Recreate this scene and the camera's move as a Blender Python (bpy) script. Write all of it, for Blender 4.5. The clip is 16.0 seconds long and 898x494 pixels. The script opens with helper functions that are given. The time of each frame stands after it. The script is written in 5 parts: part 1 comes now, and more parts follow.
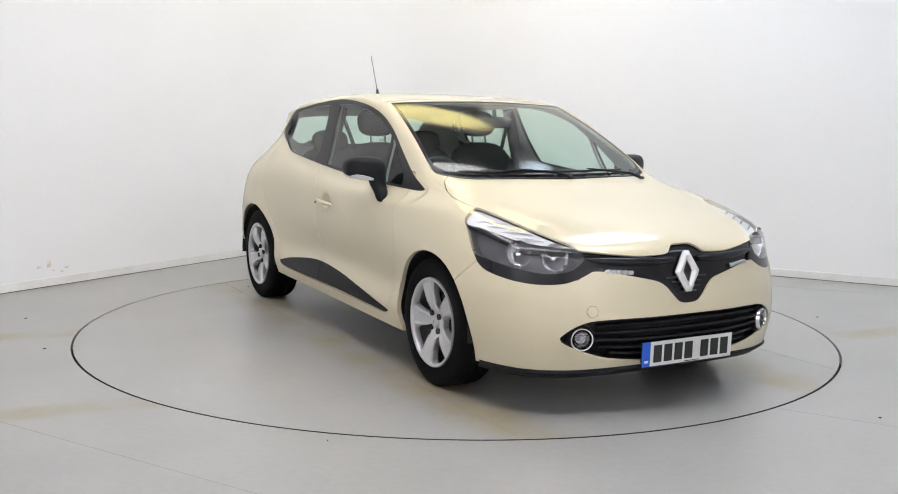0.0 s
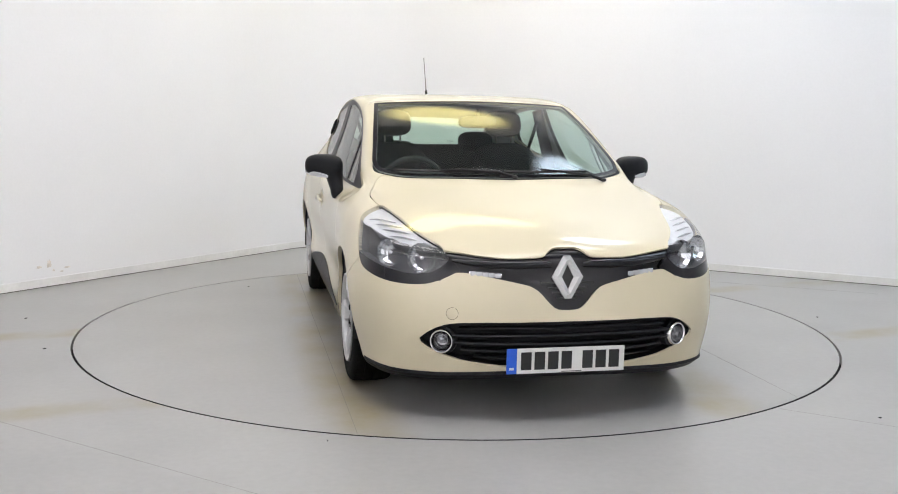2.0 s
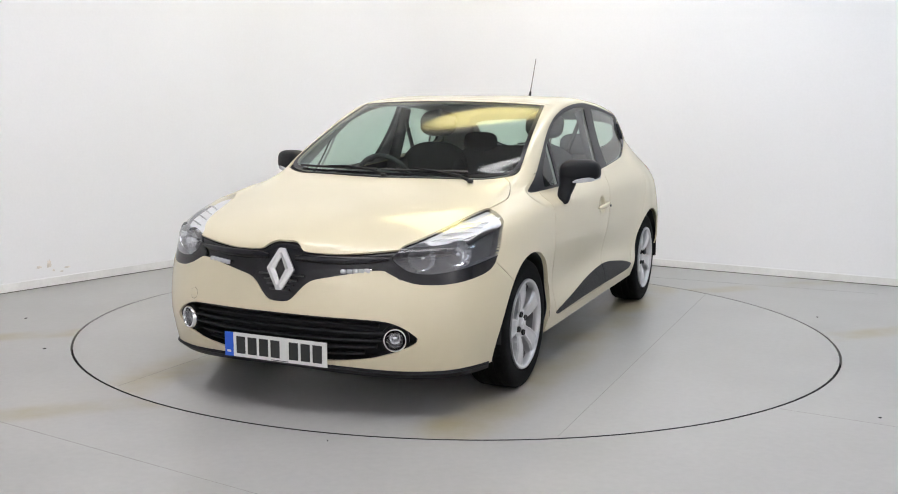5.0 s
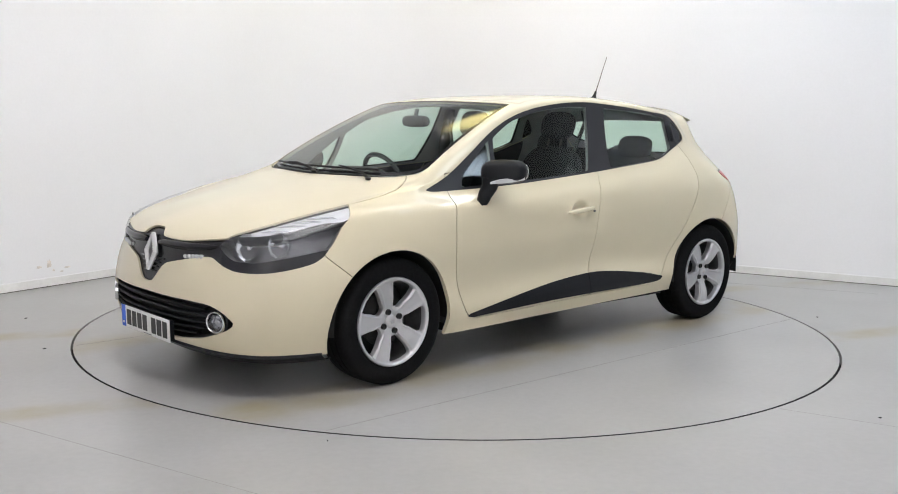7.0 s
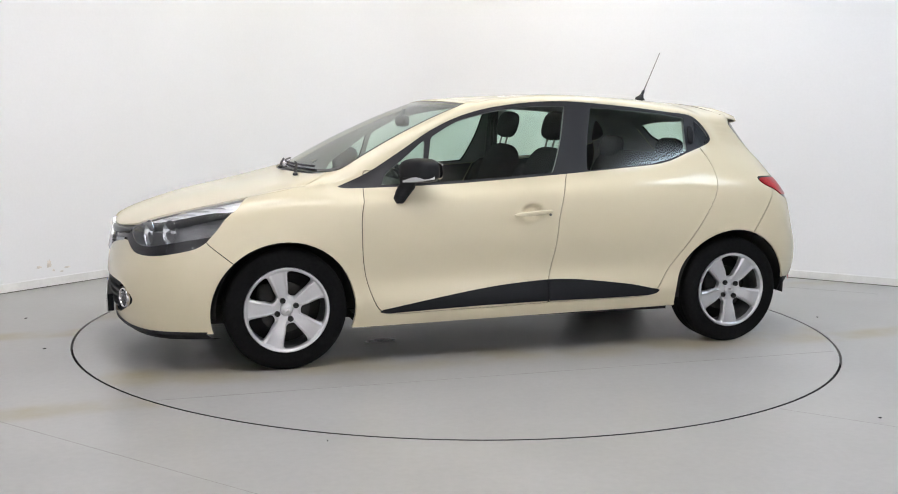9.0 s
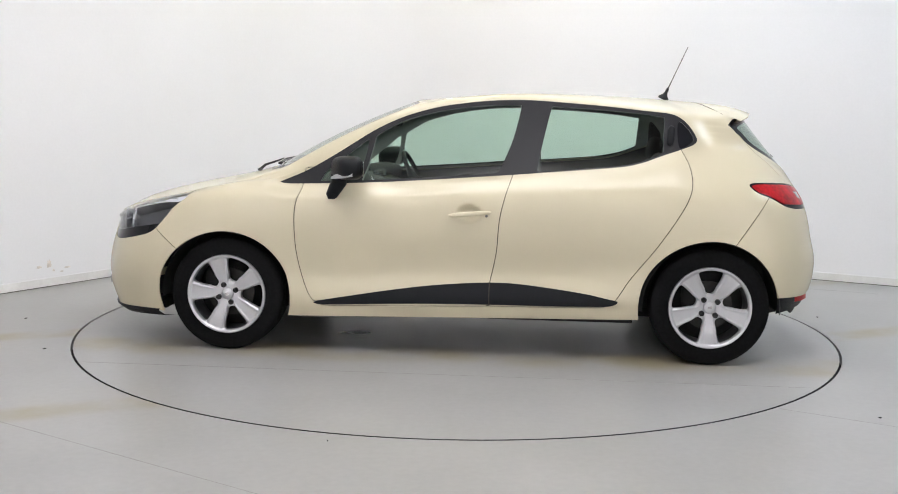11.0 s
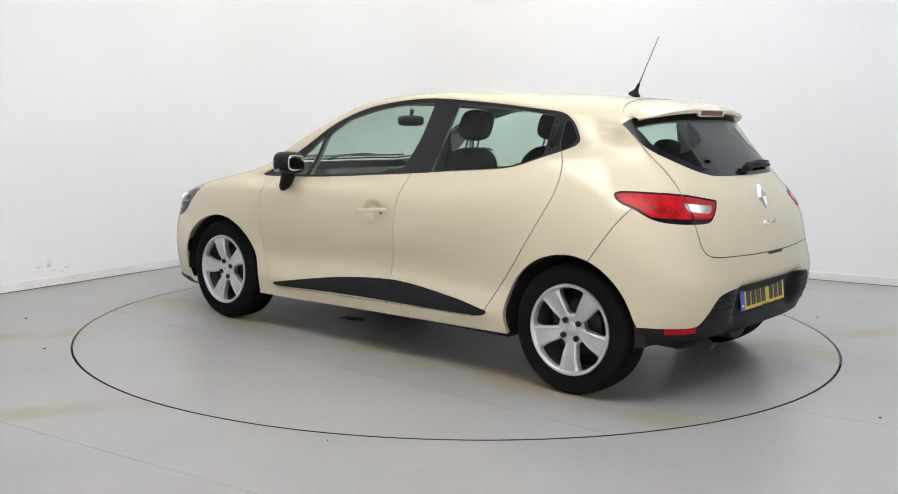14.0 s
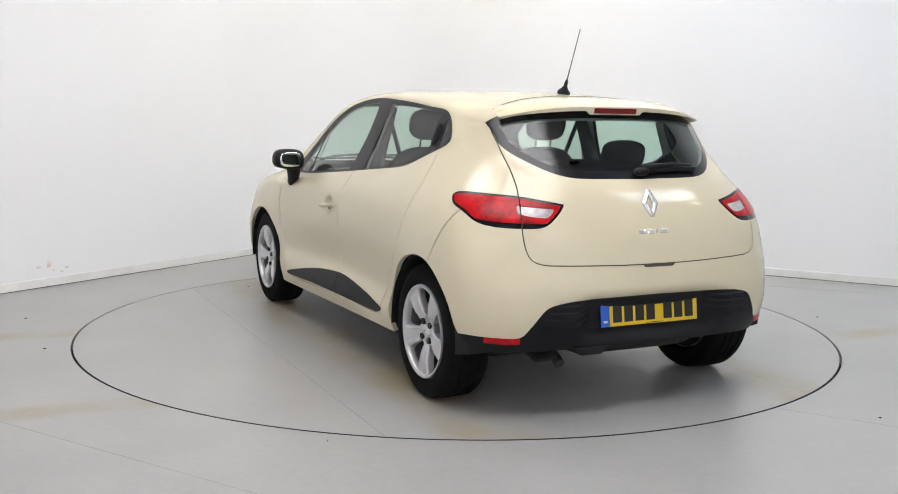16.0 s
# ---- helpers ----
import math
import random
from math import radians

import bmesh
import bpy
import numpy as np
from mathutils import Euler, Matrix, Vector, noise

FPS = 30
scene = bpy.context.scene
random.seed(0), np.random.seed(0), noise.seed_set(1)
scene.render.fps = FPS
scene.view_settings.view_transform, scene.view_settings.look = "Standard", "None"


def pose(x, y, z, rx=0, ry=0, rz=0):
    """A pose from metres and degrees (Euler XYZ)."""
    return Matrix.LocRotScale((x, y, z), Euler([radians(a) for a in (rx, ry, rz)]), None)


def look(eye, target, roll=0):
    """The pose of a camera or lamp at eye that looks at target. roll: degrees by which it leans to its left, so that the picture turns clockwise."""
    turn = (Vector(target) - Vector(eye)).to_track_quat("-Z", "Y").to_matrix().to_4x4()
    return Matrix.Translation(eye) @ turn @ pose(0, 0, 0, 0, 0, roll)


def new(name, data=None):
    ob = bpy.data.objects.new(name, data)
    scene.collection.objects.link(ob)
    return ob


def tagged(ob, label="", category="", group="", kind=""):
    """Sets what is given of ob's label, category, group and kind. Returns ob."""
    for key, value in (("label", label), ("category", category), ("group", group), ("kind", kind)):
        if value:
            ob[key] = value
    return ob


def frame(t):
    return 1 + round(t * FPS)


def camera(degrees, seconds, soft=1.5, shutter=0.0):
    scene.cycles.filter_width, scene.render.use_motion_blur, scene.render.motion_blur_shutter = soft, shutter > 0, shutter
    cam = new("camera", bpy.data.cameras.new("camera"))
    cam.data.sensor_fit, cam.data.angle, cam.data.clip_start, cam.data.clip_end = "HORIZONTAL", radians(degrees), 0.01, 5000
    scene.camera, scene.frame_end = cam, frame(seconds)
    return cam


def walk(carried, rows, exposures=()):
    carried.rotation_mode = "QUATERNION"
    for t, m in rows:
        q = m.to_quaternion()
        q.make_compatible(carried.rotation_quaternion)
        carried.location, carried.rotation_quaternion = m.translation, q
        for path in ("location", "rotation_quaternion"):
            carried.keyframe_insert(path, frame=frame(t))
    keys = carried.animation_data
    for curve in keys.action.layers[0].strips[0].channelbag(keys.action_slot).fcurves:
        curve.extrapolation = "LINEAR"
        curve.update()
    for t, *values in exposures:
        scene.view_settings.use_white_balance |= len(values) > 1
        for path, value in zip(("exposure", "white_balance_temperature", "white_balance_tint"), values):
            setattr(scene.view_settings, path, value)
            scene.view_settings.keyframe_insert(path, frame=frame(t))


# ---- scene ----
# camera: it stands still before the turntable
EYE = Vector((0.0, -6.083, 1.285))
YAW, PITCH, ROLL = radians(0.454), radians(-7.502), 0.871
AIM = EYE + Vector((-math.sin(YAW) * math.cos(PITCH), math.cos(YAW) * math.cos(PITCH), math.sin(PITCH)))
cam = camera(48.755, 16.0, soft=1.0)
walk(cam, [(0.0, look(EYE, AIM, ROLL)), (16.0, look(EYE, AIM, ROLL))])

# the plan of the studio: two walls that meet in a wide rounded corner behind the turntable
CORNER = Vector((-1.12, 4.14))
LEFT_WAY = Vector((-0.525, -0.851)).normalized()
RIGHT_WAY = Vector((0.886, -0.465)).normalized()
CORNER_CUT = 1.0
CEILING = 5.2
TABLE_R = 2.239

# world: closed room, so only a trace of grey
world = bpy.data.worlds.new("world")
scene.world = world
world.use_nodes = True
world.node_tree.nodes["Background"].inputs[0].default_value = (0.8, 0.85, 1.0, 1)
world.node_tree.nodes["Background"].inputs[1].default_value = 0.05
scene.view_settings.exposure = 0.30
PANEL_LIGHT = 8.0
FILL_LIGHT = 26.0
TOP_LIGHT = 5.0
WASH_LIGHT = 5.6
CORNER_LIGHT = 6.5
WARM_LIGHT = 4.4


# ---- materials ----
def material(name, color, rough=0.5, metal=0.0, coat=0.0, grain=0.0, grain_scale=40.0, stain=0.0, stain_scale=2.0,
             bump=0.0, bump_scale=200.0, spec=0.5, emit=0.0, emit_color=None, coat_rough=0.04):
    m = bpy.data.materials.new(name)
    m.use_nodes = True
    nt = m.node_tree
    b = nt.nodes["Principled BSDF"]
    b.inputs["Roughness"].default_value = rough
    b.inputs["Metallic"].default_value = metal
    b.inputs["Coat Weight"].default_value = coat
    b.inputs["Coat Roughness"].default_value = coat_rough
    b.inputs["Specular IOR Level"].default_value = spec
    b.inputs["Base Color"].default_value = (*color, 1)
    if emit:
        b.inputs["Emission Color"].default_value = (*(emit_color or color), 1)
        b.inputs["Emission Strength"].default_value = emit
    co = nt.nodes.new("ShaderNodeTexCoord")
    last = None
    for amount, scale, detail in ((grain, grain_scale, 3.0), (stain, stain_scale, 6.0)):
        if not amount:
            continue
        n = nt.nodes.new("ShaderNodeTexNoise")
        n.inputs["Scale"].default_value = scale
        n.inputs["Detail"].default_value = detail
        nt.links.new(co.outputs["Object"], n.inputs["Vector"])
        r = nt.nodes.new("ShaderNodeMapRange")
        r.inputs["From Min"].default_value, r.inputs["From Max"].default_value = 0.3, 0.7
        r.inputs["To Min"].default_value, r.inputs["To Max"].default_value = 1 - amount, 1 + amount
        nt.links.new(n.outputs["Fac"], r.inputs["Value"])
        x = nt.nodes.new("ShaderNodeVectorMath")
        x.operation = "MULTIPLY"
        if last:
            nt.links.new(last, x.inputs[0])
        else:
            x.inputs[0].default_value = color
        nt.links.new(r.outputs["Result"], x.inputs[1])
        last = x.outputs["Vector"]
    if last:
        nt.links.new(last, b.inputs["Base Color"])
    if bump:
        n = nt.nodes.new("ShaderNodeTexNoise")
        n.inputs["Scale"].default_value = bump_scale
        n.inputs["Detail"].default_value = 3.0
        nt.links.new(co.outputs["Object"], n.inputs["Vector"])
        u = nt.nodes.new("ShaderNodeBump")
        u.inputs["Strength"].default_value = bump
        u.inputs["Distance"].default_value = 0.002
        nt.links.new(n.outputs["Fac"], u.inputs["Height"])
        nt.links.new(u.outputs["Normal"], b.inputs["Normal"])
    return m


PAINT = material("cream_paint", (0.635, 0.572, 0.412), 0.5, coat=0.85, coat_rough=0.08, spec=0.2, grain=0.012, grain_scale=900, stain=0.012, stain_scale=3)
BLACK_PLASTIC = material("black_plastic", (0.0084, 0.0091, 0.0111), 0.5, spec=0.22, grain=0.15, grain_scale=300, bump=0.25, bump_scale=700)
GLOSS_BLACK = material("gloss_black", (0.010, 0.010, 0.013), 0.16, spec=0.35, stain=0.1)
TYRE = material("tyre_rubber", (0.007, 0.007, 0.0075), 0.85, spec=0.10, grain=0.2, grain_scale=60, stain=0.15, stain_scale=8, bump=0.3)
ALLOY = material("alloy", (0.56, 0.56, 0.575), 0.30, metal=0.6, grain=0.03, grain_scale=500)
WALL = material("wall_paint", (0.86, 0.855, 0.86), 0.75, grain=0.01, grain_scale=60, stain=0.015, stain_scale=0.7, bump=0.05, bump_scale=90)
FLOOR_GREY = (0.365, 0.362, 0.354)


def floor_material(name, tracks, width):
    """Grey floor paint with faint ochre tyre tracks along lines (normal x, normal y, offset)."""
    m = material(name, FLOOR_GREY, 0.30, grain=0.03, grain_scale=30, stain=0.06, stain_scale=1.4, bump=0.04, bump_scale=60, spec=0.4)
    nt = m.node_tree
    b = nt.nodes["Principled BSDF"]
    co = nt.nodes.new("ShaderNodeTexCoord")
    worn = nt.nodes.new("ShaderNodeTexNoise")
    worn.inputs["Scale"].default_value = 2.2
    worn.inputs["Detail"].default_value = 5
    nt.links.new(co.outputs["Object"], worn.inputs["Vector"])
    patch = nt.nodes.new("ShaderNodeMapRange")
    patch.inputs["From Min"].default_value, patch.inputs["From Max"].default_value = 0.35, 0.62
    patch.inputs["To Min"].default_value, patch.inputs["To Max"].default_value = 0.0, 0.75
    nt.links.new(worn.outputs["Fac"], patch.inputs["Value"])
    color = b.inputs["Base Color"].links[0].from_socket
    for nx, ny, off in tracks:
        dot = nt.nodes.new("ShaderNodeVectorMath")
        dot.operation = "DOT_PRODUCT"
        dot.inputs[1].default_value = (nx, ny, 0)
        nt.links.new(co.outputs["Object"], dot.inputs[0])
        far = nt.nodes.new("ShaderNodeMath")
        far.operation = "SUBTRACT"
        far.inputs[1].default_value = off
        nt.links.new(dot.outputs["Value"], far.inputs[0])
        size = nt.nodes.new("ShaderNodeMath")
        size.operation = "ABSOLUTE"
        nt.links.new(far.outputs["Value"], size.inputs[0])
        band = nt.nodes.new("ShaderNodeMapRange")
        band.interpolation_type = "SMOOTHSTEP"
        band.inputs["From Min"].default_value, band.inputs["From Max"].default_value = width * 0.25, width
        band.inputs["To Min"].default_value, band.inputs["To Max"].default_value = 1, 0
        nt.links.new(size.outputs["Value"], band.inputs["Value"])
        both = nt.nodes.new("ShaderNodeMath")
        both.operation = "MULTIPLY"
        nt.links.new(band.outputs["Result"], both.inputs[0])
        nt.links.new(patch.outputs["Result"], both.inputs[1])
        mix = nt.nodes.new("ShaderNodeMix")
        mix.data_type = "RGBA"
        mix.inputs[7].default_value = (0.30, 0.245, 0.12, 1)
        nt.links.new(both.outputs["Value"], mix.inputs[0])
        nt.links.new(color, mix.inputs[6])
        color = mix.outputs[2]
    nt.links.new(color, b.inputs["Base Color"])
    return m


FLOOR = floor_material("floor_paint", ((-0.40, 0.915, 0.50), (-0.40, 0.915, -1.09)), 0.15)
DECK = floor_material("deck_paint", ((0, 1, 0.83), (0, 1, -0.83)), 0.26)
EDGE_DARK = material("floor_edge_dirt_shade", (0.16, 0.155, 0.14), 0.8, grain=0.2, grain_scale=30, stain=0.3, stain_scale=3)
SKIRTING = material("skirting_paint", (0.80, 0.79, 0.77), 0.5, grain=0.03, grain_scale=40, stain=0.07, stain_scale=4)
CEIL = material("ceiling_paint", (0.38, 0.38, 0.385), 0.8, stain=0.05)
DARK = material("dark_underbody", (0.012, 0.012, 0.012), 0.8, grain=0.3, grain_scale=20)
def diffuser(name, color, strength):
    """A backlit lamp cover, brightest in its middle."""
    m = bpy.data.materials.new(name)
    m.use_nodes = True
    nt = m.node_tree
    b = nt.nodes["Principled BSDF"]
    b.inputs["Base Color"].default_value = (0.8, 0.8, 0.8, 1)
    b.inputs["Emission Color"].default_value = (*color, 1)
    co = nt.nodes.new("ShaderNodeTexCoord")
    sub = nt.nodes.new("ShaderNodeVectorMath")
    sub.operation = "MULTIPLY_ADD"
    sub.inputs[1].default_value, sub.inputs[2].default_value = (2, 2, 0), (-1, -1, 0)
    nt.links.new(co.outputs["Generated"], sub.inputs[0])
    ln = nt.nodes.new("ShaderNodeVectorMath")
    ln.operation = "LENGTH"
    nt.links.new(sub.outputs["Vector"], ln.inputs[0])
    r = nt.nodes.new("ShaderNodeMapRange")
    r.interpolation_type = "SMOOTHSTEP"
    r.inputs["From Min"].default_value, r.inputs["From Max"].default_value = 0.6, 1.05
    r.inputs["To Min"].default_value, r.inputs["To Max"].default_value = strength, strength * 0.02
    nt.links.new(ln.outputs["Value"], r.inputs["Value"])
    nt.links.new(r.outputs["Result"], b.inputs["Emission Strength"])
    return m


LAMP_WHITE = diffuser("lamp_diffuser", (0.70, 0.85, 1.0), PANEL_LIGHT)
LAMP_FILL = diffuser("fill_diffuser", (1.0, 0.98, 1.0), FILL_LIGHT)
LAMP_TOP = diffuser("top_diffuser", (1.0, 0.98, 1.0), TOP_LIGHT)
LAMP_WALL_FILL = diffuser("wall_fill_diffuser", (1.0, 0.98, 1.0), WASH_LIGHT)
LAMP_CORNER_FILL = diffuser("corner_fill_diffuser", (1.0, 0.98, 1.0), CORNER_LIGHT)
LAMP_WARM = diffuser("warm_diffuser", (1.0, 0.86, 0.32), WARM_LIGHT)


# ---- helpers of this scene ----
def link(name, bm, mat, parent=None, label="", smooth=True):
    me = bpy.data.meshes.new(name)
    bm.normal_update()
    bm.to_mesh(me)
    bm.free()
    for p in me.polygons:
        p.use_smooth = smooth
    if smooth:
        me.set_sharp_from_angle(angle=radians(48))
    for m in (mat if isinstance(mat, (list, tuple)) else [mat]):
        me.materials.append(m)
    ob = new(name, me)
    if parent:
        ob.parent = parent
    if label:
        ob["label"] = label
    return ob


def part(name, bm, mat, parent, label="", smooth=True):
    return link(name, bm, mat, parent, label, smooth)


def add_box(bm, lo, hi, m=None, bevel=0.0):
    r = bmesh.ops.create_cube(bm, size=1.0)
    vs = r["verts"]
    for v in vs:
        v.co = Vector([lo[i] + (v.co[i] + 0.5) * (hi[i] - lo[i]) for i in range(3)])
    if bevel:
        es = list({e for v in vs for e in v.link_edges})
        out = bmesh.ops.bevel(bm, geom=es, offset=bevel, segments=2, affect="EDGES", profile=0.6)
        vs = list({v for f in out["faces"] for v in f.verts} | {v for v in vs if v.is_valid})
    if m:
        bmesh.ops.transform(bm, matrix=m, verts=[v for v in vs if v.is_valid])
    return vs


def revolve(bm, profile, n=48, closed=False):
    """A ring of profile points (radius, along) round the y axis."""
    rings = []
    for i in range(n):
        a = 2 * math.pi * i / n
        rings.append([bm.verts.new((r * math.cos(a), d, r * math.sin(a))) for r, d in profile])
    k = len(profile)
    for i in range(n):
        p, q = rings[i], rings[(i + 1) % n]
        for j in range(k if closed else k - 1):
            bm.faces.new((p[j], q[j], q[(j + 1) % k], p[(j + 1) % k]))
    return rings


# ---- the studio ----
def wall_plan():
    """The inner face of the two walls and their rounded corner, from the far left end to the far right end."""
    a, b = CORNER + LEFT_WAY * CORNER_CUT, CORNER + RIGHT_WAY * CORNER_CUT
    half = LEFT_WAY.angle(RIGHT_WAY) / 2
    mid = CORNER + (LEFT_WAY + RIGHT_WAY).normalized() * (CORNER_CUT / math.cos(half))
    rad = CORNER_CUT * math.tan(half)
    a0, b0 = math.atan2(*(a - mid).yx), math.atan2(*(b - mid).yx)
    if b0 > a0:
        b0 -= 2 * math.pi
    arc = [mid + rad * Vector((math.cos(a0 + (b0 - a0) * i / 24), math.sin(a0 + (b0 - a0) * i / 24))) for i in range(25)]
    return [CORNER + LEFT_WAY * 12.6] + arc + [CORNER + RIGHT_WAY * 11.0]


def strip(plan, z0, z1, out0, out1):
    """A solid upright strip along a plan line: from out0 to out1 outwards."""
    bm = bmesh.new()
    n = len(plan)
    nor = []
    for i in range(n):
        d = (plan[min(i + 1, n - 1)] - plan[max(i - 1, 0)]).normalized()
        nor.append(Vector((-d.y, d.x)))
    rows = [[bm.verts.new((*(p + o * k), z)) for p, o in zip(plan, nor)] for k, z in ((out0, z0), (out0, z1), (out1, z1), (out1, z0))]
    for j in range(4):
        a, b = rows[j], rows[(j + 1) % 4]
        for i in range(n - 1):
            bm.faces.new((a[i], a[i + 1], b[i + 1], b[i]))
    for i in (0, n - 1):
        bm.faces.new([r[i] for r in rows])
    bmesh.ops.recalc_face_normals(bm, faces=bm.faces)
    return bm


PLAN = wall_plan()
tagged(link("wall_back", strip(PLAN, 0, CEILING, 0, 0.15), WALL), "white painted studio walls with a rounded corner", "wall", kind="structure")
FAR_L, FAR_R = PLAN[0], PLAN[-1]
tagged(link("wall_side", strip([FAR_R + LEFT_WAY * 0, FAR_R + LEFT_WAY * 12.7], 0, CEILING, 0, 0.15), WALL), "white painted studio side wall", "wall", kind="structure")
tagged(link("wall_front", strip([FAR_L + RIGHT_WAY * 11.1, FAR_L], 0, CEILING, 0, 0.15), WALL), "white painted wall behind the camera", "wall", kind="structure")

SKIRT = strip(PLAN, 0.005, 0.062, -0.016, -0.002)
tagged(link("baseboard", SKIRT, SKIRTING, smooth=False), "white painted low skirting board along the wall", "skirting", kind="structure")


# dark strip: edge dirt plus the shade line under the skirting, as colour
tagged(link("trim", strip(PLAN, 0, 0.005, -0.018, -0.003), EDGE_DARK, smooth=False), "dark line of dirt and painted shade where the skirting meets the floor", "skirting seal", kind="structure")
tagged(link("trim", strip(PLAN, 0.062, 0.066, -0.012, -0.002), WALL, smooth=False), "white painted upper edge of the skirting board", "skirting edge", kind="structure")


def plane_quad(name, corners, z, mat, down=False):
    bm = bmesh.new()
    vs = [bm.verts.new((c.x, c.y, z)) for c in corners]
    f = bm.faces.new(vs)
    f.normal_update()
    if (f.normal.z < 0) != down:
        f.normal_flip()
    return link(name, bm, mat, smooth=False)


ROOM = [CORNER + LEFT_WAY * 12.7 - RIGHT_WAY * 0.2, CORNER - RIGHT_WAY * 0.2 - LEFT_WAY * 0.2, CORNER + RIGHT_WAY * 11.2 - LEFT_WAY * 0.2, CORNER + LEFT_WAY * 12.7 + RIGHT_WAY * 11.2]


def floor_mesh():
    """The floor with a round opening for the turntable."""
    bm = bmesh.new()
    n, r = 160, TABLE_R + 0.013
    inner = [bm.verts.new((r * math.cos(2 * math.pi * i / n), r * math.sin(2 * math.pi * i / n), 0)) for i in range(n)]
    low = [bm.verts.new((v.co.x, v.co.y, -0.05)) for v in inner]
    outer = []
    for v in inner:
        d = v.co.xy.normalized()
        best = 99
        for i in range(4):
            a, b = ROOM[i], ROOM[(i + 1) % 4]
            e = b - a
            den = d.x * e.y - d.y * e.x
            if abs(den) < 1e-9:
                continue
            k = (a.x * e.y - a.y * e.x) / den
            if 0 < k < best:
                best = k
        outer.append(bm.verts.new((d.x * best, d.y * best, 0)))
    for i in range(n):
        j = (i + 1) % n
        bm.faces.new((inner[i], outer[i], outer[j], inner[j]))
        bm.faces.new((inner[i], inner[j], low[j], low[i]))
    bmesh.ops.recalc_face_normals(bm, faces=bm.faces)
    return bm


tagged(link("floor", floor_mesh(), FLOOR, smooth=False), "smooth grey painted studio floor", "floor", kind="structure")
tagged(plane_quad("floor_base", ROOM, -0.05, DARK), "dark pit under the turntable", "floor", kind="structure")
tagged(plane_quad("ceiling", ROOM, CEILING, CEIL, down=True), "light grey painted studio ceiling", "ceiling", kind="structure")


DARK_METAL = material("lamp_back", (0.10, 0.10, 0.105), 0.6, stain=0.1)


def light_panel(eye, target, lx, ly, mat, label):
    """A framed lamp panel that hangs under the ceiling at eye and faces target."""
    ob = new("light_panel")
    ob.matrix_basis = look(eye, target)
    bm = bmesh.new()
    add_box(bm, (-lx / 2, -ly / 2, 0.005), (lx / 2, ly / 2, 0.04))
    part("diffuser", bm, mat, ob, smooth=False)
    bm = bmesh.new()
    add_box(bm, (-lx / 2 - .002, -ly / 2 - .002, 0.044), (lx / 2 + .002, ly / 2 + .002, 0.058))
    part("back_plate", bm, DARK_METAL, ob, smooth=False)
    bm = bmesh.new()
    for lo, hi in (((-lx / 2 - .03, -ly / 2 - .03, 0), (lx / 2 + .03, -ly / 2 - .002, .06)), ((-lx / 2 - .03, ly / 2 + .002, 0), (lx / 2 + .03, ly / 2 + .03, .06)),
                   ((-lx / 2 - .03, -ly / 2 - .002, 0), (-lx / 2 - .002, ly / 2 + .002, .06)), ((lx / 2 + .002, -ly / 2 - .002, 0), (lx / 2 + .03, ly / 2 + .002, .06))):
        add_box(bm, lo, hi)
    part("frame", bm, WALL, ob, smooth=False)
    bm = bmesh.new()
    add_box(bm, (-.02, -.02, 0), (.02, .02, CEILING - eye[2]), ob.matrix_basis.to_3x3().inverted().to_4x4())
    part("hanger", bm, WALL, ob, smooth=False)
    tagged(ob, label, "ceiling light", group="ceiling lights")
    return ob


light_panel((4.8, -1.8, 4.4), (1.3, 3.0, 0.5), 2.4, 1.2, LAMP_WHITE, "tilted bluish white light panel beside the turntable")
# added fill: two unseen panels bounced off the wall behind the camera
for x in (-3.1, 3.1):
    light_panel((x, -6.3, 4.5), (x, -11.0, 1.4), 3.0, 1.3, LAMP_FILL, "added unseen fill panel that bounces light off the wall behind the camera")
light_panel((0.0, -3.2, 4.75), (0.0, -3.199, 0), 4.6, 2.6, LAMP_TOP, "flat white ceiling light panel before the turntable")
# two more unseen panels, added only to even out the wall brightness
for eye, target, wide in (((1.6, -0.5, 4.3), (-2.9, 1.2, -1.0), 1.8), ((-1.2, -1.1, 4.3), (2.4, 2.3, -1.0), 2.5)):
    light_panel(eye, target, wide, 1.4, LAMP_WALL_FILL, "added unseen tilted panel that brightens the studio wall")
light_panel((2.1, 1.5, 4.7), (2.1, 1.501, 0), 1.4, 1.3, LAMP_WHITE, "small square bluish ceiling light panel beside the turntable")
# an added helper, out of view, that lifts the dark rounded corner
light_panel((0.2, 0.6, 4.4), (-1.0, 4.0, 2.1), 2.0, 1.1, LAMP_CORNER_FILL, "added unseen tilted panel that brightens the studio corner")
light_panel((0.0, 2.5, 4.3), (0.0, 1.2, 1.0), 2.0, 0.9, LAMP_WARM, "warm yellow ceiling light above the turntable")

# ---- the turntable ----
turntable = new("turntable")
bm = bmesh.new()
n = 160
top = [bm.verts.new((TABLE_R * math.cos(2 * math.pi * i / n), TABLE_R * math.sin(2 * math.pi * i / n), 0)) for i in range(n)]
low = [bm.verts.new((v.co.x, v.co.y, -0.045)) for v in top]
bm.faces.new(top)
for i in range(n):
    bm.faces.new((low[i], low[(i + 1) % n], top[(i + 1) % n], top[i]))
part("deck", bm, DECK, turntable, smooth=False)
bm = bmesh.new()
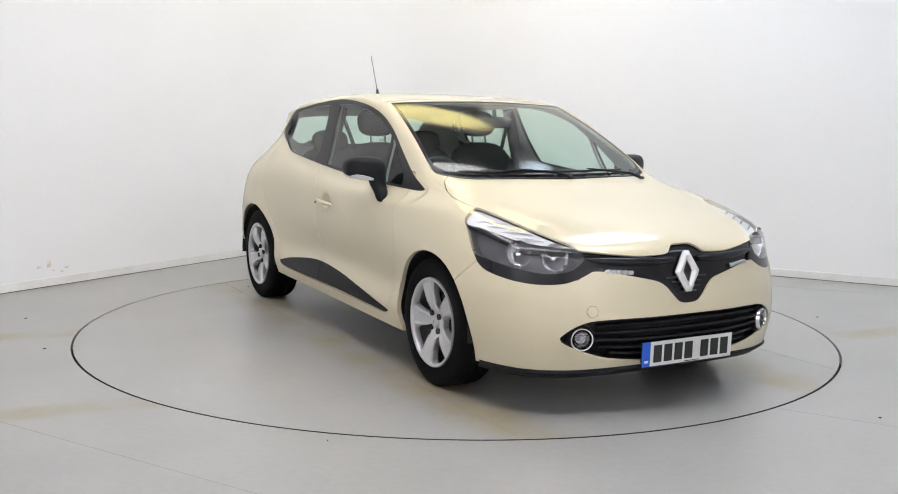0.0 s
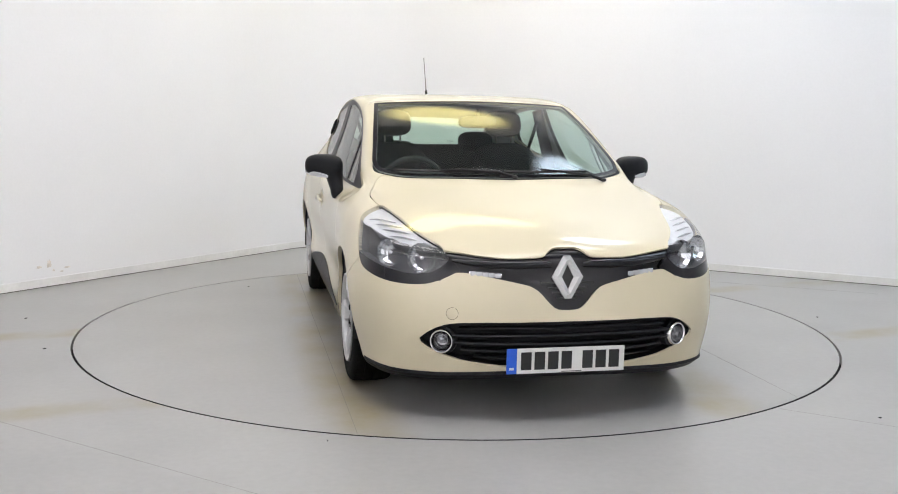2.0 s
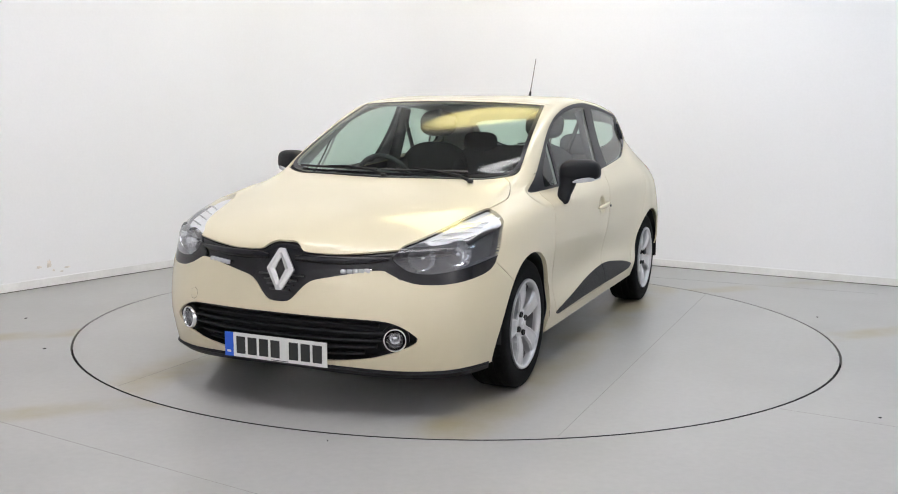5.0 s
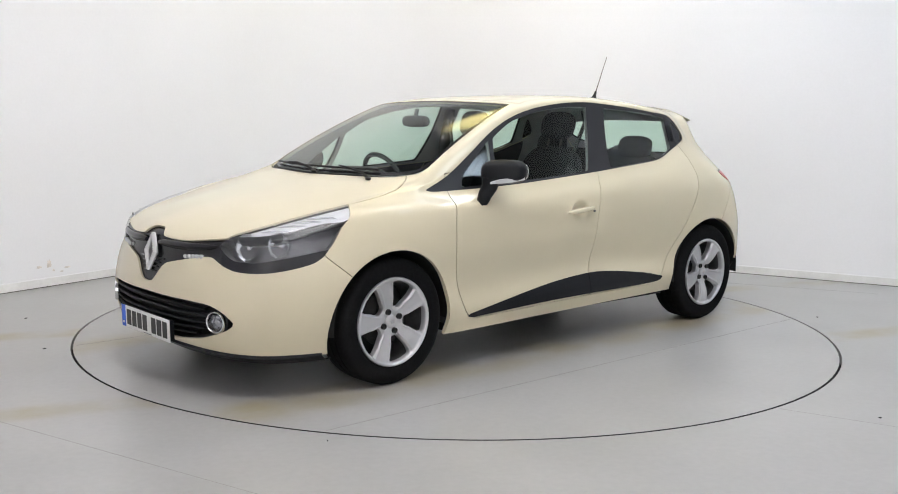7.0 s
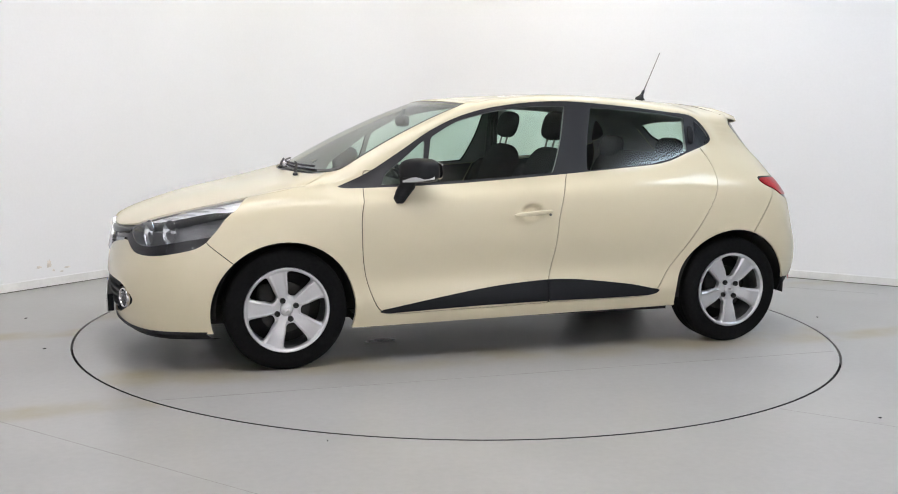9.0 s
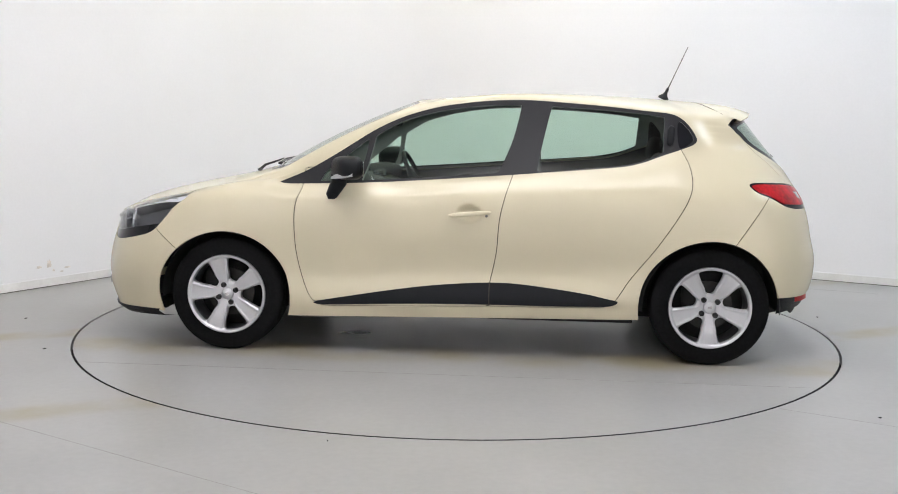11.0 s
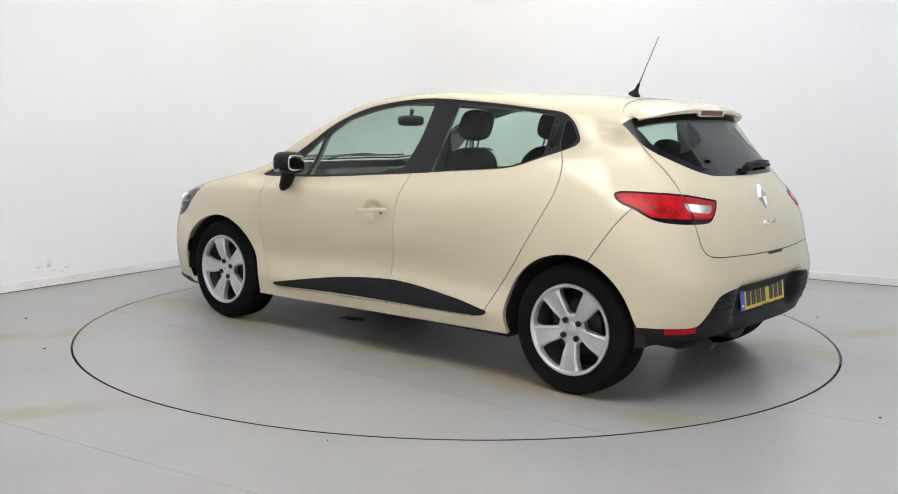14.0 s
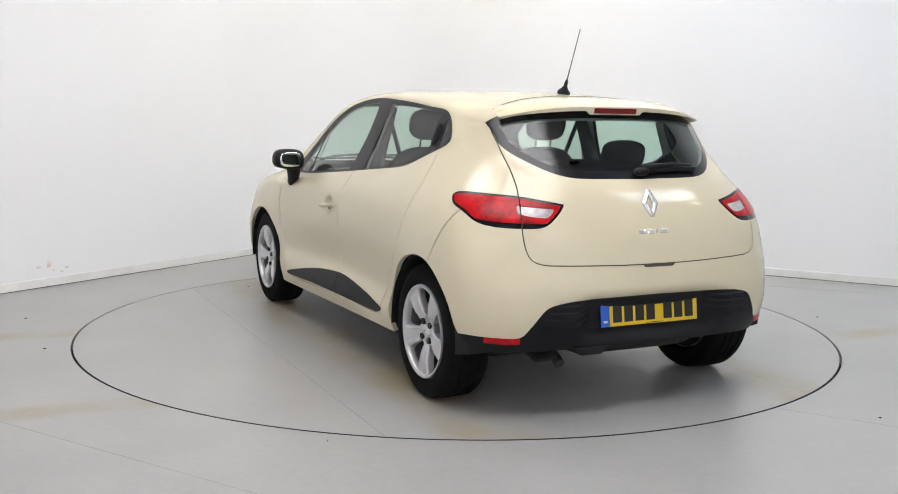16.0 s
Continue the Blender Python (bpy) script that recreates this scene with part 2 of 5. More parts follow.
revolve_ring = [(TABLE_R, -0.002), (TABLE_R, 0.0002), (TABLE_R + 0.0016, -0.0008), (TABLE_R + 0.0016, -0.03)]
last = None
for i in range(n + 1):
    a = 2 * math.pi * i / n
    now = [bm.verts.new((r * math.cos(a), r * math.sin(a), z)) for r, z in revolve_ring]
    if last:
        for k in range(3):
            bm.faces.new((last[k], now[k], now[k + 1], last[k + 1]))
    last = now
bmesh.ops.recalc_face_normals(bm, faces=bm.faces)
part("edge_rim", bm, DARK, turntable, "dark edge of the turntable", smooth=False)


def joint(name, parent, a, b, z=0.0):
    """A hairline joint in the floor paint from a to b."""
    d = Vector(b) - Vector(a)
    bm = bmesh.new()
    add_box(bm, (0, -0.0012, -0.002), (d.length, 0.0012, 0.0006), pose(a[0], a[1], z, 0, 0, math.degrees(math.atan2(d.y, d.x))))
    return link(name, bm, JOINT, parent, smooth=False)


DARK_PATCH = material("dark_patch", (0.03, 0.03, 0.032), 0.25, stain=0.3, stain_scale=9)
for x, y, rx, ry in ((.56, .33, .085, .045), (.64, .36, .03, .015)):
    bm = bmesh.new()
    rim_pts = [(x + rx * math.cos(a) * (1 + .12 * math.sin(3 * a + 1)), y + ry * math.sin(a) * (1 + .15 * math.cos(4 * a)), .0012) for a in (2 * math.pi * i / 30 for i in range(30))]
    bm.faces.new([bm.verts.new(p) for p in rim_pts])
    part("dark_patch", bm, DARK_PATCH, turntable, "dark patch on the deck", smooth=False)
JOINT = material("joint_dirt", (0.28, 0.275, 0.255), 0.7)
for y in (1.24, -0.86):
    joint("deck_joint", turntable, (-math.sqrt(2.22 ** 2 - y * y), y), (math.sqrt(2.22 ** 2 - y * y), y))
for a, b in (((-3.4, -1.2), (1.2, -3.98)), ((1.47, -1.73), (3.6, -2.95)), ((1.2, 2.15), (3.2, 1.35))):
    tagged(joint("floor_joint", None, a, b), "hairline joint in the grey floor paint", "floor joint", kind="structure")
tagged(turntable, "round grey turntable flush with the studio floor", "turntable")

# ---- the car: x ahead, y to its left, z up, its origin between the axles ----
car = new("car")
tagged(car, "cream five-door hatchback with black trim on a turntable", "car")

# rings of the body shell, from the front's middle round the left side to the rear's middle, lowest first
RINGS = []


def ring(*pts):
    RINGS.append(pts)


ring((2.10, 0, .215), (2.09, .3, .21), (2.02, .55, .20), (1.90, .72, .20), (1.68, .80, .20), (1.29, .82, .20), (.85, .82, .20), (.3, .82, .21),
     (-.25, .82, .22), (-.85, .82, .23), (-1.29, .82, .24), (-1.62, .80, .27), (-1.80, .62, .29), (-1.87, .35, .30), (-1.88, 0, .30))
ring((2.15, 0, .33), (2.135, .3, .33), (2.06, .56, .34), (1.92, .745, .35), (1.68, .845, .35), (1.29, .868, .33), (.85, .845, .31), (.3, .85, .31),
     (-.25, .85, .32), (-.85, .85, .33), (-1.29, .866, .35), (-1.65, .835, .38), (-1.84, .65, .40), (-1.90, .35, .40), (-1.91, 0, .40))
ring((2.145, 0, .48), (2.125, .3, .48), (2.05, .56, .49), (1.90, .76, .5), (1.68, .855, .5), (1.29, .872, .5), (.85, .832, .44), (.3, .818, .45),
     (-.25, .818, .46), (-.85, .832, .46), (-1.29, .872, .5), (-1.65, .84, .52), (-1.85, .66, .53), (-1.92, .35, .53), (-1.935, 0, .53))
ring((2.115, 0, .63), (2.09, .3, .63), (2.0, .56, .65), (1.86, .755, .66), (1.66, .835, .66), (1.29, .868, .68), (.85, .856, .65), (.3, .85, .65),
     (-.25, .85, .67), (-.85, .858, .68), (-1.29, .872, .69), (-1.65, .83, .68), (-1.83, .64, .66), (-1.90, .35, .66), (-1.92, 0, .66))
ring((2.085, 0, .735), (2.06, .3, .715), (1.97, .55, .735), (1.83, .735, .76), (1.62, .80, .80), (1.29, .838, .83), (.85, .848, .82), (.3, .846, .83),
     (-.25, .846, .85), (-.85, .848, .87), (-1.29, .845, .88), (-1.6, .80, .87), (-1.79, .63, .83), (-1.86, .35, .82), (-1.88, 0, .82))
ring((1.82, 0, .835), (1.79, .3, .83), (1.70, .52, .83), (1.55, .66, .85), (1.40, .715, .885), (1.2, .75, .905), (.95, .765, .92), (.3, .775, .945),
     (-.25, .775, .985), (-.82, .755, 1.04), (-1.15, .70, 1.12), (-1.5, .66, 1.06), (-1.68, .57, 1.0), (-1.78, .33, .98), (-1.80, 0, .975))
ring((1.16, 0, .99), (1.15, .25, .99), (1.10, .48, .995), (1.01, .655, 1.0), (.97, .69, .985), (.9, .705, .99), (.72, .715, 1.03), (.25, .725, 1.07),
     (-.3, .725, 1.11), (-.82, .71, 1.15), (-1.13, .66, 1.21), (-1.40, .60, 1.18), (-1.56, .53, 1.15), (-1.64, .3, 1.14), (-1.66, 0, 1.14))
ring((.33, 0, 1.375), (.33, .25, 1.37), (.32, .46, 1.355), (.30, .575, 1.335), (.25, .59, 1.35), (.15, .60, 1.365), (0, .605, 1.38), (-.15, .61, 1.385),
     (-.35, .61, 1.385), (-.8, .60, 1.365), (-1.1, .575, 1.33), (-1.33, .54, 1.32), (-1.42, .48, 1.325), (-1.47, .28, 1.34), (-1.48, 0, 1.345))
ring((.22, 0, 1.392), (.22, .2, 1.388), (.20, .36, 1.38), (.16, .44, 1.375), (.1, .45, 1.385), (0, .46, 1.395), (-.12, .465, 1.405), (-.25, .465, 1.41),
     (-.42, .46, 1.41), (-.8, .45, 1.395), (-1.05, .43, 1.375), (-1.25, .40, 1.362), (-1.33, .34, 1.365), (-1.37, .2, 1.37), (-1.38, 0, 1.372))
ring((.12, 0, 1.403), (.10, 0, 1.404), (.06, 0, 1.407), (.02, 0, 1.41), (-.04, 0, 1.413), (-.12, 0, 1.418), (-.2, 0, 1.422), (-.32, 0, 1.426),
     (-.5, 0, 1.427), (-.78, 0, 1.42), (-.95, 0, 1.413), (-1.08, 0, 1.405), (-1.16, 0, 1.40), (-1.22, 0, 1.394), (-1.24, 0, 1.392))


# between the windscreen's foot and the roof edge: a crisp foot and a gentle bow
FOOT, HEAD = np.array(RINGS[6], float), np.array(RINGS[7], float)
BOW = np.array([(.012, 0, .020)] * 3 + [(.006, .004, .012)] + [(0, .010, .004)] * 7 + [(-.006, .005, .006)] + [(-.010, 0, .008)] * 3)
RINGS[7:7] = [FOOT + (HEAD - FOOT) * 0.06, FOOT + (HEAD - FOOT) * 0.5 + BOW]


def spline(pts, ts, samples):
    """A smooth curve (finite-difference Hermite) through pts (n, k) at parameters ts."""
    pts = np.asarray(pts, float)
    d = np.diff(pts, axis=0) / np.diff(ts)[:, None]
    m = np.empty_like(pts)
    h = np.diff(ts)
    m[1:-1] = (d[:-1] * h[1:, None] + d[1:] * h[:-1, None]) / (h[:-1] + h[1:])[:, None]
    m[0], m[-1] = d[0], d[-1]
    i = np.clip(np.searchsorted(ts, samples, side="right") - 1, 0, len(ts) - 2)
    hh = h[i][:, None]
    s = ((samples - ts[i]) / h[i])[:, None]
    return ((2 * s**3 - 3 * s**2 + 1) * pts[i] + (s**3 - 2 * s**2 + s) * hh * m[i]
            + (-2 * s**3 + 3 * s**2) * pts[i + 1] + (s**3 - s**2) * hh * m[i + 1])


NU, NV = 340, 180


def shell_grid():
    """The left half of the shell as an array (NV, NU, 3)."""
    R = np.array(RINGS, float)
    k, n, _ = R.shape
    # mirrored ends make the middle lines smooth
    flip = np.array((1, -1, 1))
    ext = np.concatenate([R[:, 2:0:-1] * flip, R, R[:, -2:-4:-1] * flip], axis=1)
    seg = np.linalg.norm(np.diff(R[1:5].mean(0), axis=0), axis=1) ** 0.8
    tu = np.concatenate([[0], np.cumsum(seg)])
    te = np.concatenate([-tu[2:0:-1], tu, 2 * tu[-1] - tu[-2:-4:-1]])
    su = np.linspace(0, tu[-1], NU)
    rows = np.array([spline(ext[j], te, su) for j in range(k)])
    rows[:, 0, 1] = rows[:, -1, 1] = 0
    rows[-1, :, 1] = 0
    gap = np.linalg.norm(np.diff(rows, axis=0), axis=2).mean(1)
    tv = np.concatenate([[0], np.cumsum(gap)])
    # across the roof's middle line the section goes on mirrored
    out = np.empty((NV, NU, 3))
    sv = np.linspace(0, tv[-1], NV)
    for i in range(NU):
        col = np.concatenate([rows[:, i], rows[-2:-3:-1, i] * flip])
        out[:, i] = spline(col, np.concatenate([tv, [2 * tv[-1] - tv[-2]]]), sv)
    out[-1, :, 1] = 0
    return out


GRID = shell_grid()


from mathutils.bvhtree import BVHTree


# ---- more materials of the car ----
def glass(name, tint, tint_weight=1.0):
    """A thin pane: tinted see-through, with a mirror sheen that grows at grazing angles."""
    m = bpy.data.materials.new(name)
    m.use_nodes = True
    nt = m.node_tree
    nt.nodes.remove(nt.nodes["Principled BSDF"])
    see = nt.nodes.new("ShaderNodeBsdfTransparent")
    see.inputs["Color"].default_value = (*tint, 1)
    shine = nt.nodes.new("ShaderNodeBsdfGlossy")
    shine.inputs["Roughness"].default_value = 0.045
    lw = nt.nodes.new("ShaderNodeLayerWeight")
    lw.inputs["Blend"].default_value = 0.5
    up = nt.nodes.new("ShaderNodeMath")
    up.operation = "POWER"
    up.inputs[1].default_value = 4.5
    nt.links.new(lw.outputs["Facing"], up.inputs[0])
    fr = nt.nodes.new("ShaderNodeMapRange")
    fr.inputs["To Min"].default_value, fr.inputs["To Max"].default_value = 0.06, 0.95
    nt.links.new(up.outputs["Value"], fr.inputs["Value"])
    mix = nt.nodes.new("ShaderNodeMixShader")
    nt.links.new(fr.outputs["Result"], mix.inputs[0])
    nt.links.new(see.outputs["BSDF"], mix.inputs[1])
    nt.links.new(shine.outputs["BSDF"], mix.inputs[2])
    nt.links.new(mix.outputs["Shader"], nt.nodes["Material Output"].inputs["Surface"])
    return m


SATIN_BLACK = material("satin_black", (0.014, 0.014, 0.017), 0.42, grain=0.1, grain_scale=200, spec=0.35)
GLASS = glass("green_tinted_glass", (0.74, 0.87, 0.80))
CLEAR = glass("clear_lens", (0.93, 0.94, 0.95))
RED_LENS = material("red_lens", (0.38, 0.004, 0.008), 0.28, spec=0.15, coat=0.15, grain=0.25, grain_scale=60, stain=0.45, stain_scale=14)
WHITE_LENS = material("white_lens", (0.42, 0.38, 0.38), 0.2, coat=1.0, stain=0.2, stain_scale=40)
SMOKE_LENS = material("grey_lens", (0.20, 0.15, 0.14), 0.2, coat=1.0, stain=0.2, stain_scale=40)
CHROME = material("chrome", (0.82, 0.82, 0.83), 0.09, metal=1.0)
SATIN = material("satin_silver", (0.76, 0.76, 0.77), 0.25, metal=0.65, grain=0.03, grain_scale=400)
LAMP_SILVER = material("lamp_silver", (0.84, 0.84, 0.86), 0.3, metal=0.1, stain=0.06, stain_scale=30)
FOG_STEEL = material("fog_reflector", (0.38, 0.38, 0.40), 0.2, metal=0.9, stain=0.2, stain_scale=40)
HOUSING = material("lamp_housing", (0.10, 0.10, 0.11), 0.32, metal=0.4, stain=0.3, stain_scale=30)
REFLECTOR = material("lamp_reflector", (0.72, 0.73, 0.75), 0.2, metal=1.0)
SEAM = material("panel_gap", (0.075, 0.066, 0.052), 0.85, spec=0.1)
FABRIC = material("seat_fabric", (0.022, 0.023, 0.026), 0.95, grain=0.1, grain_scale=120, spec=0.2)
DASH = material("dash_plastic", (0.03, 0.031, 0.033), 0.65, grain=0.1, grain_scale=120, spec=0.3)
HEADLINER = material("headliner", (0.32, 0.32, 0.31), 0.9, grain=0.05, grain_scale=300)
MIRROR = material("mirror_glass", (0.85, 0.88, 0.88), 0.02, metal=1.0)
PLATE_WHITE = material("plate_white", (0.72, 0.72, 0.70), 0.35, grain=0.02, grain_scale=200)
PLATE_YELLOW = material("plate_yellow", (0.74, 0.52, 0.02), 0.35, grain=0.02, grain_scale=200)
PLATE_BLUE = material("plate_blue", (0.02, 0.11, 0.62), 0.35)
PLATE_BLACK = material("plate_black", (0.012, 0.012, 0.012), 0.4)
DARK_RED = material("dark_red_lens", (0.16, 0.004, 0.006), 0.25)
STICKER = material("faded_sticker", (0.35, 0.36, 0.36), 0.6)
DARK_STEEL = material("dark_steel", (0.05, 0.048, 0.046), 0.55, metal=0.5, stain=0.4, stain_scale=12)
STEEL = material("worn_steel", (0.16, 0.15, 0.14), 0.5, metal=0.8, stain=0.4, stain_scale=12)
BRIGHT = material("led_white", (0.48, 0.49, 0.51), 0.25)


# ---- cutting the shell into panels ----
class Cut:
    """Triangles whose corners carry place, normal and the signed distance to each outline (below 0 inside)."""

    def __init__(self, verts, tris, fields):
        self.A, self.T = np.hstack([verts, fields]), tris

    def split(self, k, level=0.0):
        f = self.A[:, k] - level
        f = np.where(np.abs(f) < 1e-6, 1e-6, f)
        s = f > 0
        n = s[self.T].sum(1)
        mixed = (n == 1) | (n == 2)
        if not mixed.any():
            return
        t = self.T[mixed]
        st = s[t]
        odd = np.where(n[mixed][:, None] == 1, st, ~st).argmax(1)
        r = np.arange(len(t))
        a, b, c = t[r, odd], t[r, (odd + 1) % 3], t[r, (odd + 2) % 3]
        pairs = np.sort(np.stack([np.concatenate([a, a]), np.concatenate([b, c])], 1), axis=1)
        key, inv = np.unique(pairs, axis=0, return_inverse=True)
        inv = inv.ravel()
        w = f[key[:, 0]] / (f[key[:, 0]] - f[key[:, 1]])
        fresh = self.A[key[:, 0]] * (1 - w)[:, None] + self.A[key[:, 1]] * w[:, None]
        fresh[:, k] = level
        base = len(self.A)
        self.A = np.vstack([self.A, fresh])
        ab, ac = base + inv[:len(t)], base + inv[len(t):]
        self.T = np.vstack([self.T[~mixed], np.stack([a, ab, ac], 1), np.stack([ab, b, c], 1), np.stack([ab, c, ac], 1)])


def rounded(poly, steps=4):
    """A closed smooth outline through the points; a point given twice stays sharp."""
    n = len(poly)
    P = np.asarray(poly, float)
    out = []
    for i in range(n):
        p0, p1, p2, p3 = P[i - 1], P[i], P[(i + 1) % n], P[(i + 2) % n]
        if np.allclose(p1, p2):
            continue
        m1 = np.zeros(2) if np.allclose(p0, p1) else (p2 - p0) / 2
        m2 = np.zeros(2) if np.allclose(p2, p3) else (p3 - p1) / 2
        lim = np.linalg.norm(p2 - p1)
        m1, m2 = [m * min(1, lim / max(np.linalg.norm(m), 1e-9)) for m in (m1, m2)]
        for s in np.linspace(0, 1, steps, endpoint=False):
            out.append((2 * s**3 - 3 * s**2 + 1) * p1 + (s**3 - 2 * s**2 + s) * m1 + (-2 * s**3 + 3 * s**2) * p2 + (s**3 - s**2) * m2)
    return np.array(out)


def inside_distance(pts, poly, far=0.12):
    """Signed distance of points to a closed outline, below 0 inside."""
    res = np.full(len(pts), far)
    near = ((pts > poly.min(0) - far) & (pts < poly.max(0) + far)).all(1)
    p = pts[near]
    a, b = poly, np.roll(poly, -1, axis=0)
    e = b - a
    best = np.full(len(p), 9.0)
    odd = np.zeros(len(p), bool)
    for k in range(len(a)):
        d = p - a[k]
        l2 = max(e[k] @ e[k], 1e-12)
        s = np.clip(d @ e[k] / l2, 0, 1)
        best = np.minimum(best, np.hypot(*(d - s[:, None] * e[k]).T))
        if e[k, 1] != 0:
            cross = (a[k, 1] > p[:, 1]) != (b[k, 1] > p[:, 1])
            odd ^= cross & (p[:, 0] < a[k, 0] + (p[:, 1] - a[k, 1]) / e[k, 1] * e[k, 0])
    res[near] = np.where(odd, -best, best)
    return res


Q = math.sqrt(0.5)
VIEWS = {"side": lambda p: p[:, [0, 2]], "end": lambda p: p[:, [1, 2]], "top": lambda p: p[:, [0, 1]],
         "nose": lambda p: np.stack([(p[:, 0] - p[:, 1]) * Q, p[:, 2]], 1), "tail": lambda p: np.stack([(p[:, 0] + p[:, 1]) * Q, p[:, 2]], 1)}
FIELDS, ORDER = [], {}


def grid_normals(g):
    du, dv = np.gradient(g, axis=1), np.gradient(g, axis=0)
    n = np.cross(du, dv)
    n[:, 0, 1] = n[:, -1, 1] = 0
    n[-1, :, :] = np.array((0, 0, 1)) * np.sign(n[-2, NU // 2, 2])
    n /= np.maximum(np.linalg.norm(n, axis=2), 1e-12)[:, :, None]
    if n[NV // 3, NU // 2, 1] < 0:
        n = -n
    n[-1, :, :] = (0, 0, 1)
    return n




def ease(v, a, b):
    s = np.clip((v - a) / (b - a), 0, 1)
    return s * s * (3 - 2 * s)


# the number plate's recess in the rear bumper
GRID[:, :, 0] += np.where(GRID[:, :, 0] < -1.7, 0.055 * ease(np.abs(GRID[:, :, 1]), 0.40, 0.31) * ease(GRID[:, :, 2], 0.545, 0.515) * ease(GRID[:, :, 2], 0.33, 0.39), 0)
WINDOW_LINE = [(1.022, .920), (1.022, .920), (.86, .990), (.669, 1.105), (.509, 1.207), (.35, 1.282), (.18, 1.332), (.01, 1.360), (-.16, 1.376), (-.34, 1.379),
               (-.69, 1.356), (-.93, 1.332), (-1.09, 1.314), (-1.165, 1.265), (-1.215, 1.185), (-1.19, 1.152), (-1.02, 1.092), (-.92, 1.056),
               (-.815, 1.034), (-.43, 1.000), (-.234, .983), (.31, .941), (.6, .924), (.87, .914), (.98, .912)]
SCREEN_LINE = [(1.168, -.1), (1.168, -.1), (1.168, 0), (1.152, .2), (1.092, .49), (1.0, .645), (.91, .668), (.91, .668), (.76, .645), (.54, .612), (.275, .572), (.275, .572), (.31, .385),
               (.333, .2), (.34, 0), (.34, -.1), (.34, -.1)]
REAR_LINE = [(.585, 1.262), (.585, 1.262), (.535, 1.291), (.425, 1.312), (.204, 1.323), (0, 1.325), (-.1, 1.325), (-.1, 1.325), (-.1, 1.022), (-.1, 1.022), (0, 1.022),
               (.115, 1.024), (.27, 1.026), (.36, 1.033), (.445, 1.062), (.534, 1.122), (.566, 1.164), (.572, 1.21)]


def settle(line, view, axis, basis, where):
    """Lays the shell inside an outline onto one gently curved sheet, blended in at the rim."""
    v = GRID.reshape(-1, 3)
    d = np.where(where(v), inside_distance(VIEWS[view](v), rounded(line)), 0.12)
    b = basis(v)
    inner = d < 0
    k = np.linalg.lstsq(b[inner], v[inner, axis], rcond=None)[0]
    w = ease(d, 0.075, -0.004)
    v[:, axis] = v[:, axis] * (1 - w) + (b @ k) * w


def soothe(times, mask):
    """Evens out the shell where the mask is high."""
    global GRID
    for _ in range(times):
        e = np.pad(GRID, ((0, 0), (1, 1), (0, 0)), mode="edge")
        e[:, 0], e[:, -1] = GRID[:, 1] * (1, -1, 1), GRID[:, -2] * (1, -1, 1)
        f = np.pad(GRID, ((1, 1), (0, 0), (0, 0)), mode="edge")
        f[-1] = GRID[-2] * (1, -1, 1)
        GRID = GRID + 0.5 * mask[:, :, None] * ((e[:, :-2] + e[:, 2:] + f[:-2] + f[2:]) / 4 - GRID)


soothe(90, ease(GRID[:, :, 0], -.95, -1.2) * ease(GRID[:, :, 2], .92, 1.02))
soothe(12, np.ones(GRID.shape[:2]) * ease(GRID[:, :, 2], .25, .3))
settle(WINDOW_LINE, "side", 1, lambda v: np.stack([v[:, 0] ** 0, v[:, 0], v[:, 2], v[:, 0] ** 2, v[:, 0] * v[:, 2], v[:, 2] ** 2], 1), lambda v: (v[:, 1] > .35) & (v[:, 2] > .8))
settle(SCREEN_LINE, "top", 2, lambda v: np.stack([v[:, 0] ** 0, v[:, 0], v[:, 0] ** 2, v[:, 1] ** 2, v[:, 0] * v[:, 1] ** 2], 1), lambda v: v[:, 2] > .93)
settle(REAR_LINE, "end", 0, lambda v: np.stack([v[:, 0] ** 0, v[:, 2], v[:, 2] ** 2, v[:, 1] ** 2, v[:, 2] * v[:, 1] ** 2, v[:, 1] ** 4], 1), lambda v: v[:, 0] < -1.3)
soothe(10, np.ones(GRID.shape[:2]) * ease(GRID[:, :, 2], .85, .9))
soothe(40, ease(GRID[:, :, 0], 1.25, 1.40) * ease(GRID[:, :, 2], .72, .76))
# the cups behind the front door handles
GRID[:, :, 1] -= np.where(GRID[:, :, 1] > .6, .020 * ease(np.hypot(GRID[:, :, 0] + .022, (GRID[:, :, 2] - .781) * 1.35), .070, .036), 0)
GRID[:, 0, 1] = GRID[:, -1, 1] = GRID[-1, :, 1] = 0
VERTS = GRID.reshape(-1, 3)
NORMS = grid_normals(GRID).reshape(-1, 3)


def outline(name, view, pts, where=None, smooth=True):
    """Names an outline; pts are places on the shell (x, y, z), or flat pairs in the view."""
    pts = np.asarray(pts, float)
    flat = VIEWS[view](pts) if pts.shape[1] == 3 else pts
    d = inside_distance(VIEWS[view](VERTS), rounded(flat) if smooth else flat)
    if where is not None:
        d = np.where(where, d, 0.12)
    ORDER[name] = 6 + len(FIELDS)
    FIELDS.append(d)


X, Y, Z = VERTS.T
SIDE = Y > 0.35


def arch(cx, cz, rf, rb, rz):
    a = np.linspace(0, 2 * math.pi, 49)[:-1]
    return np.stack([cx + np.where(np.cos(a) > 0, rf, rb) * np.cos(a), cz + rz * np.sin(a)], 1)


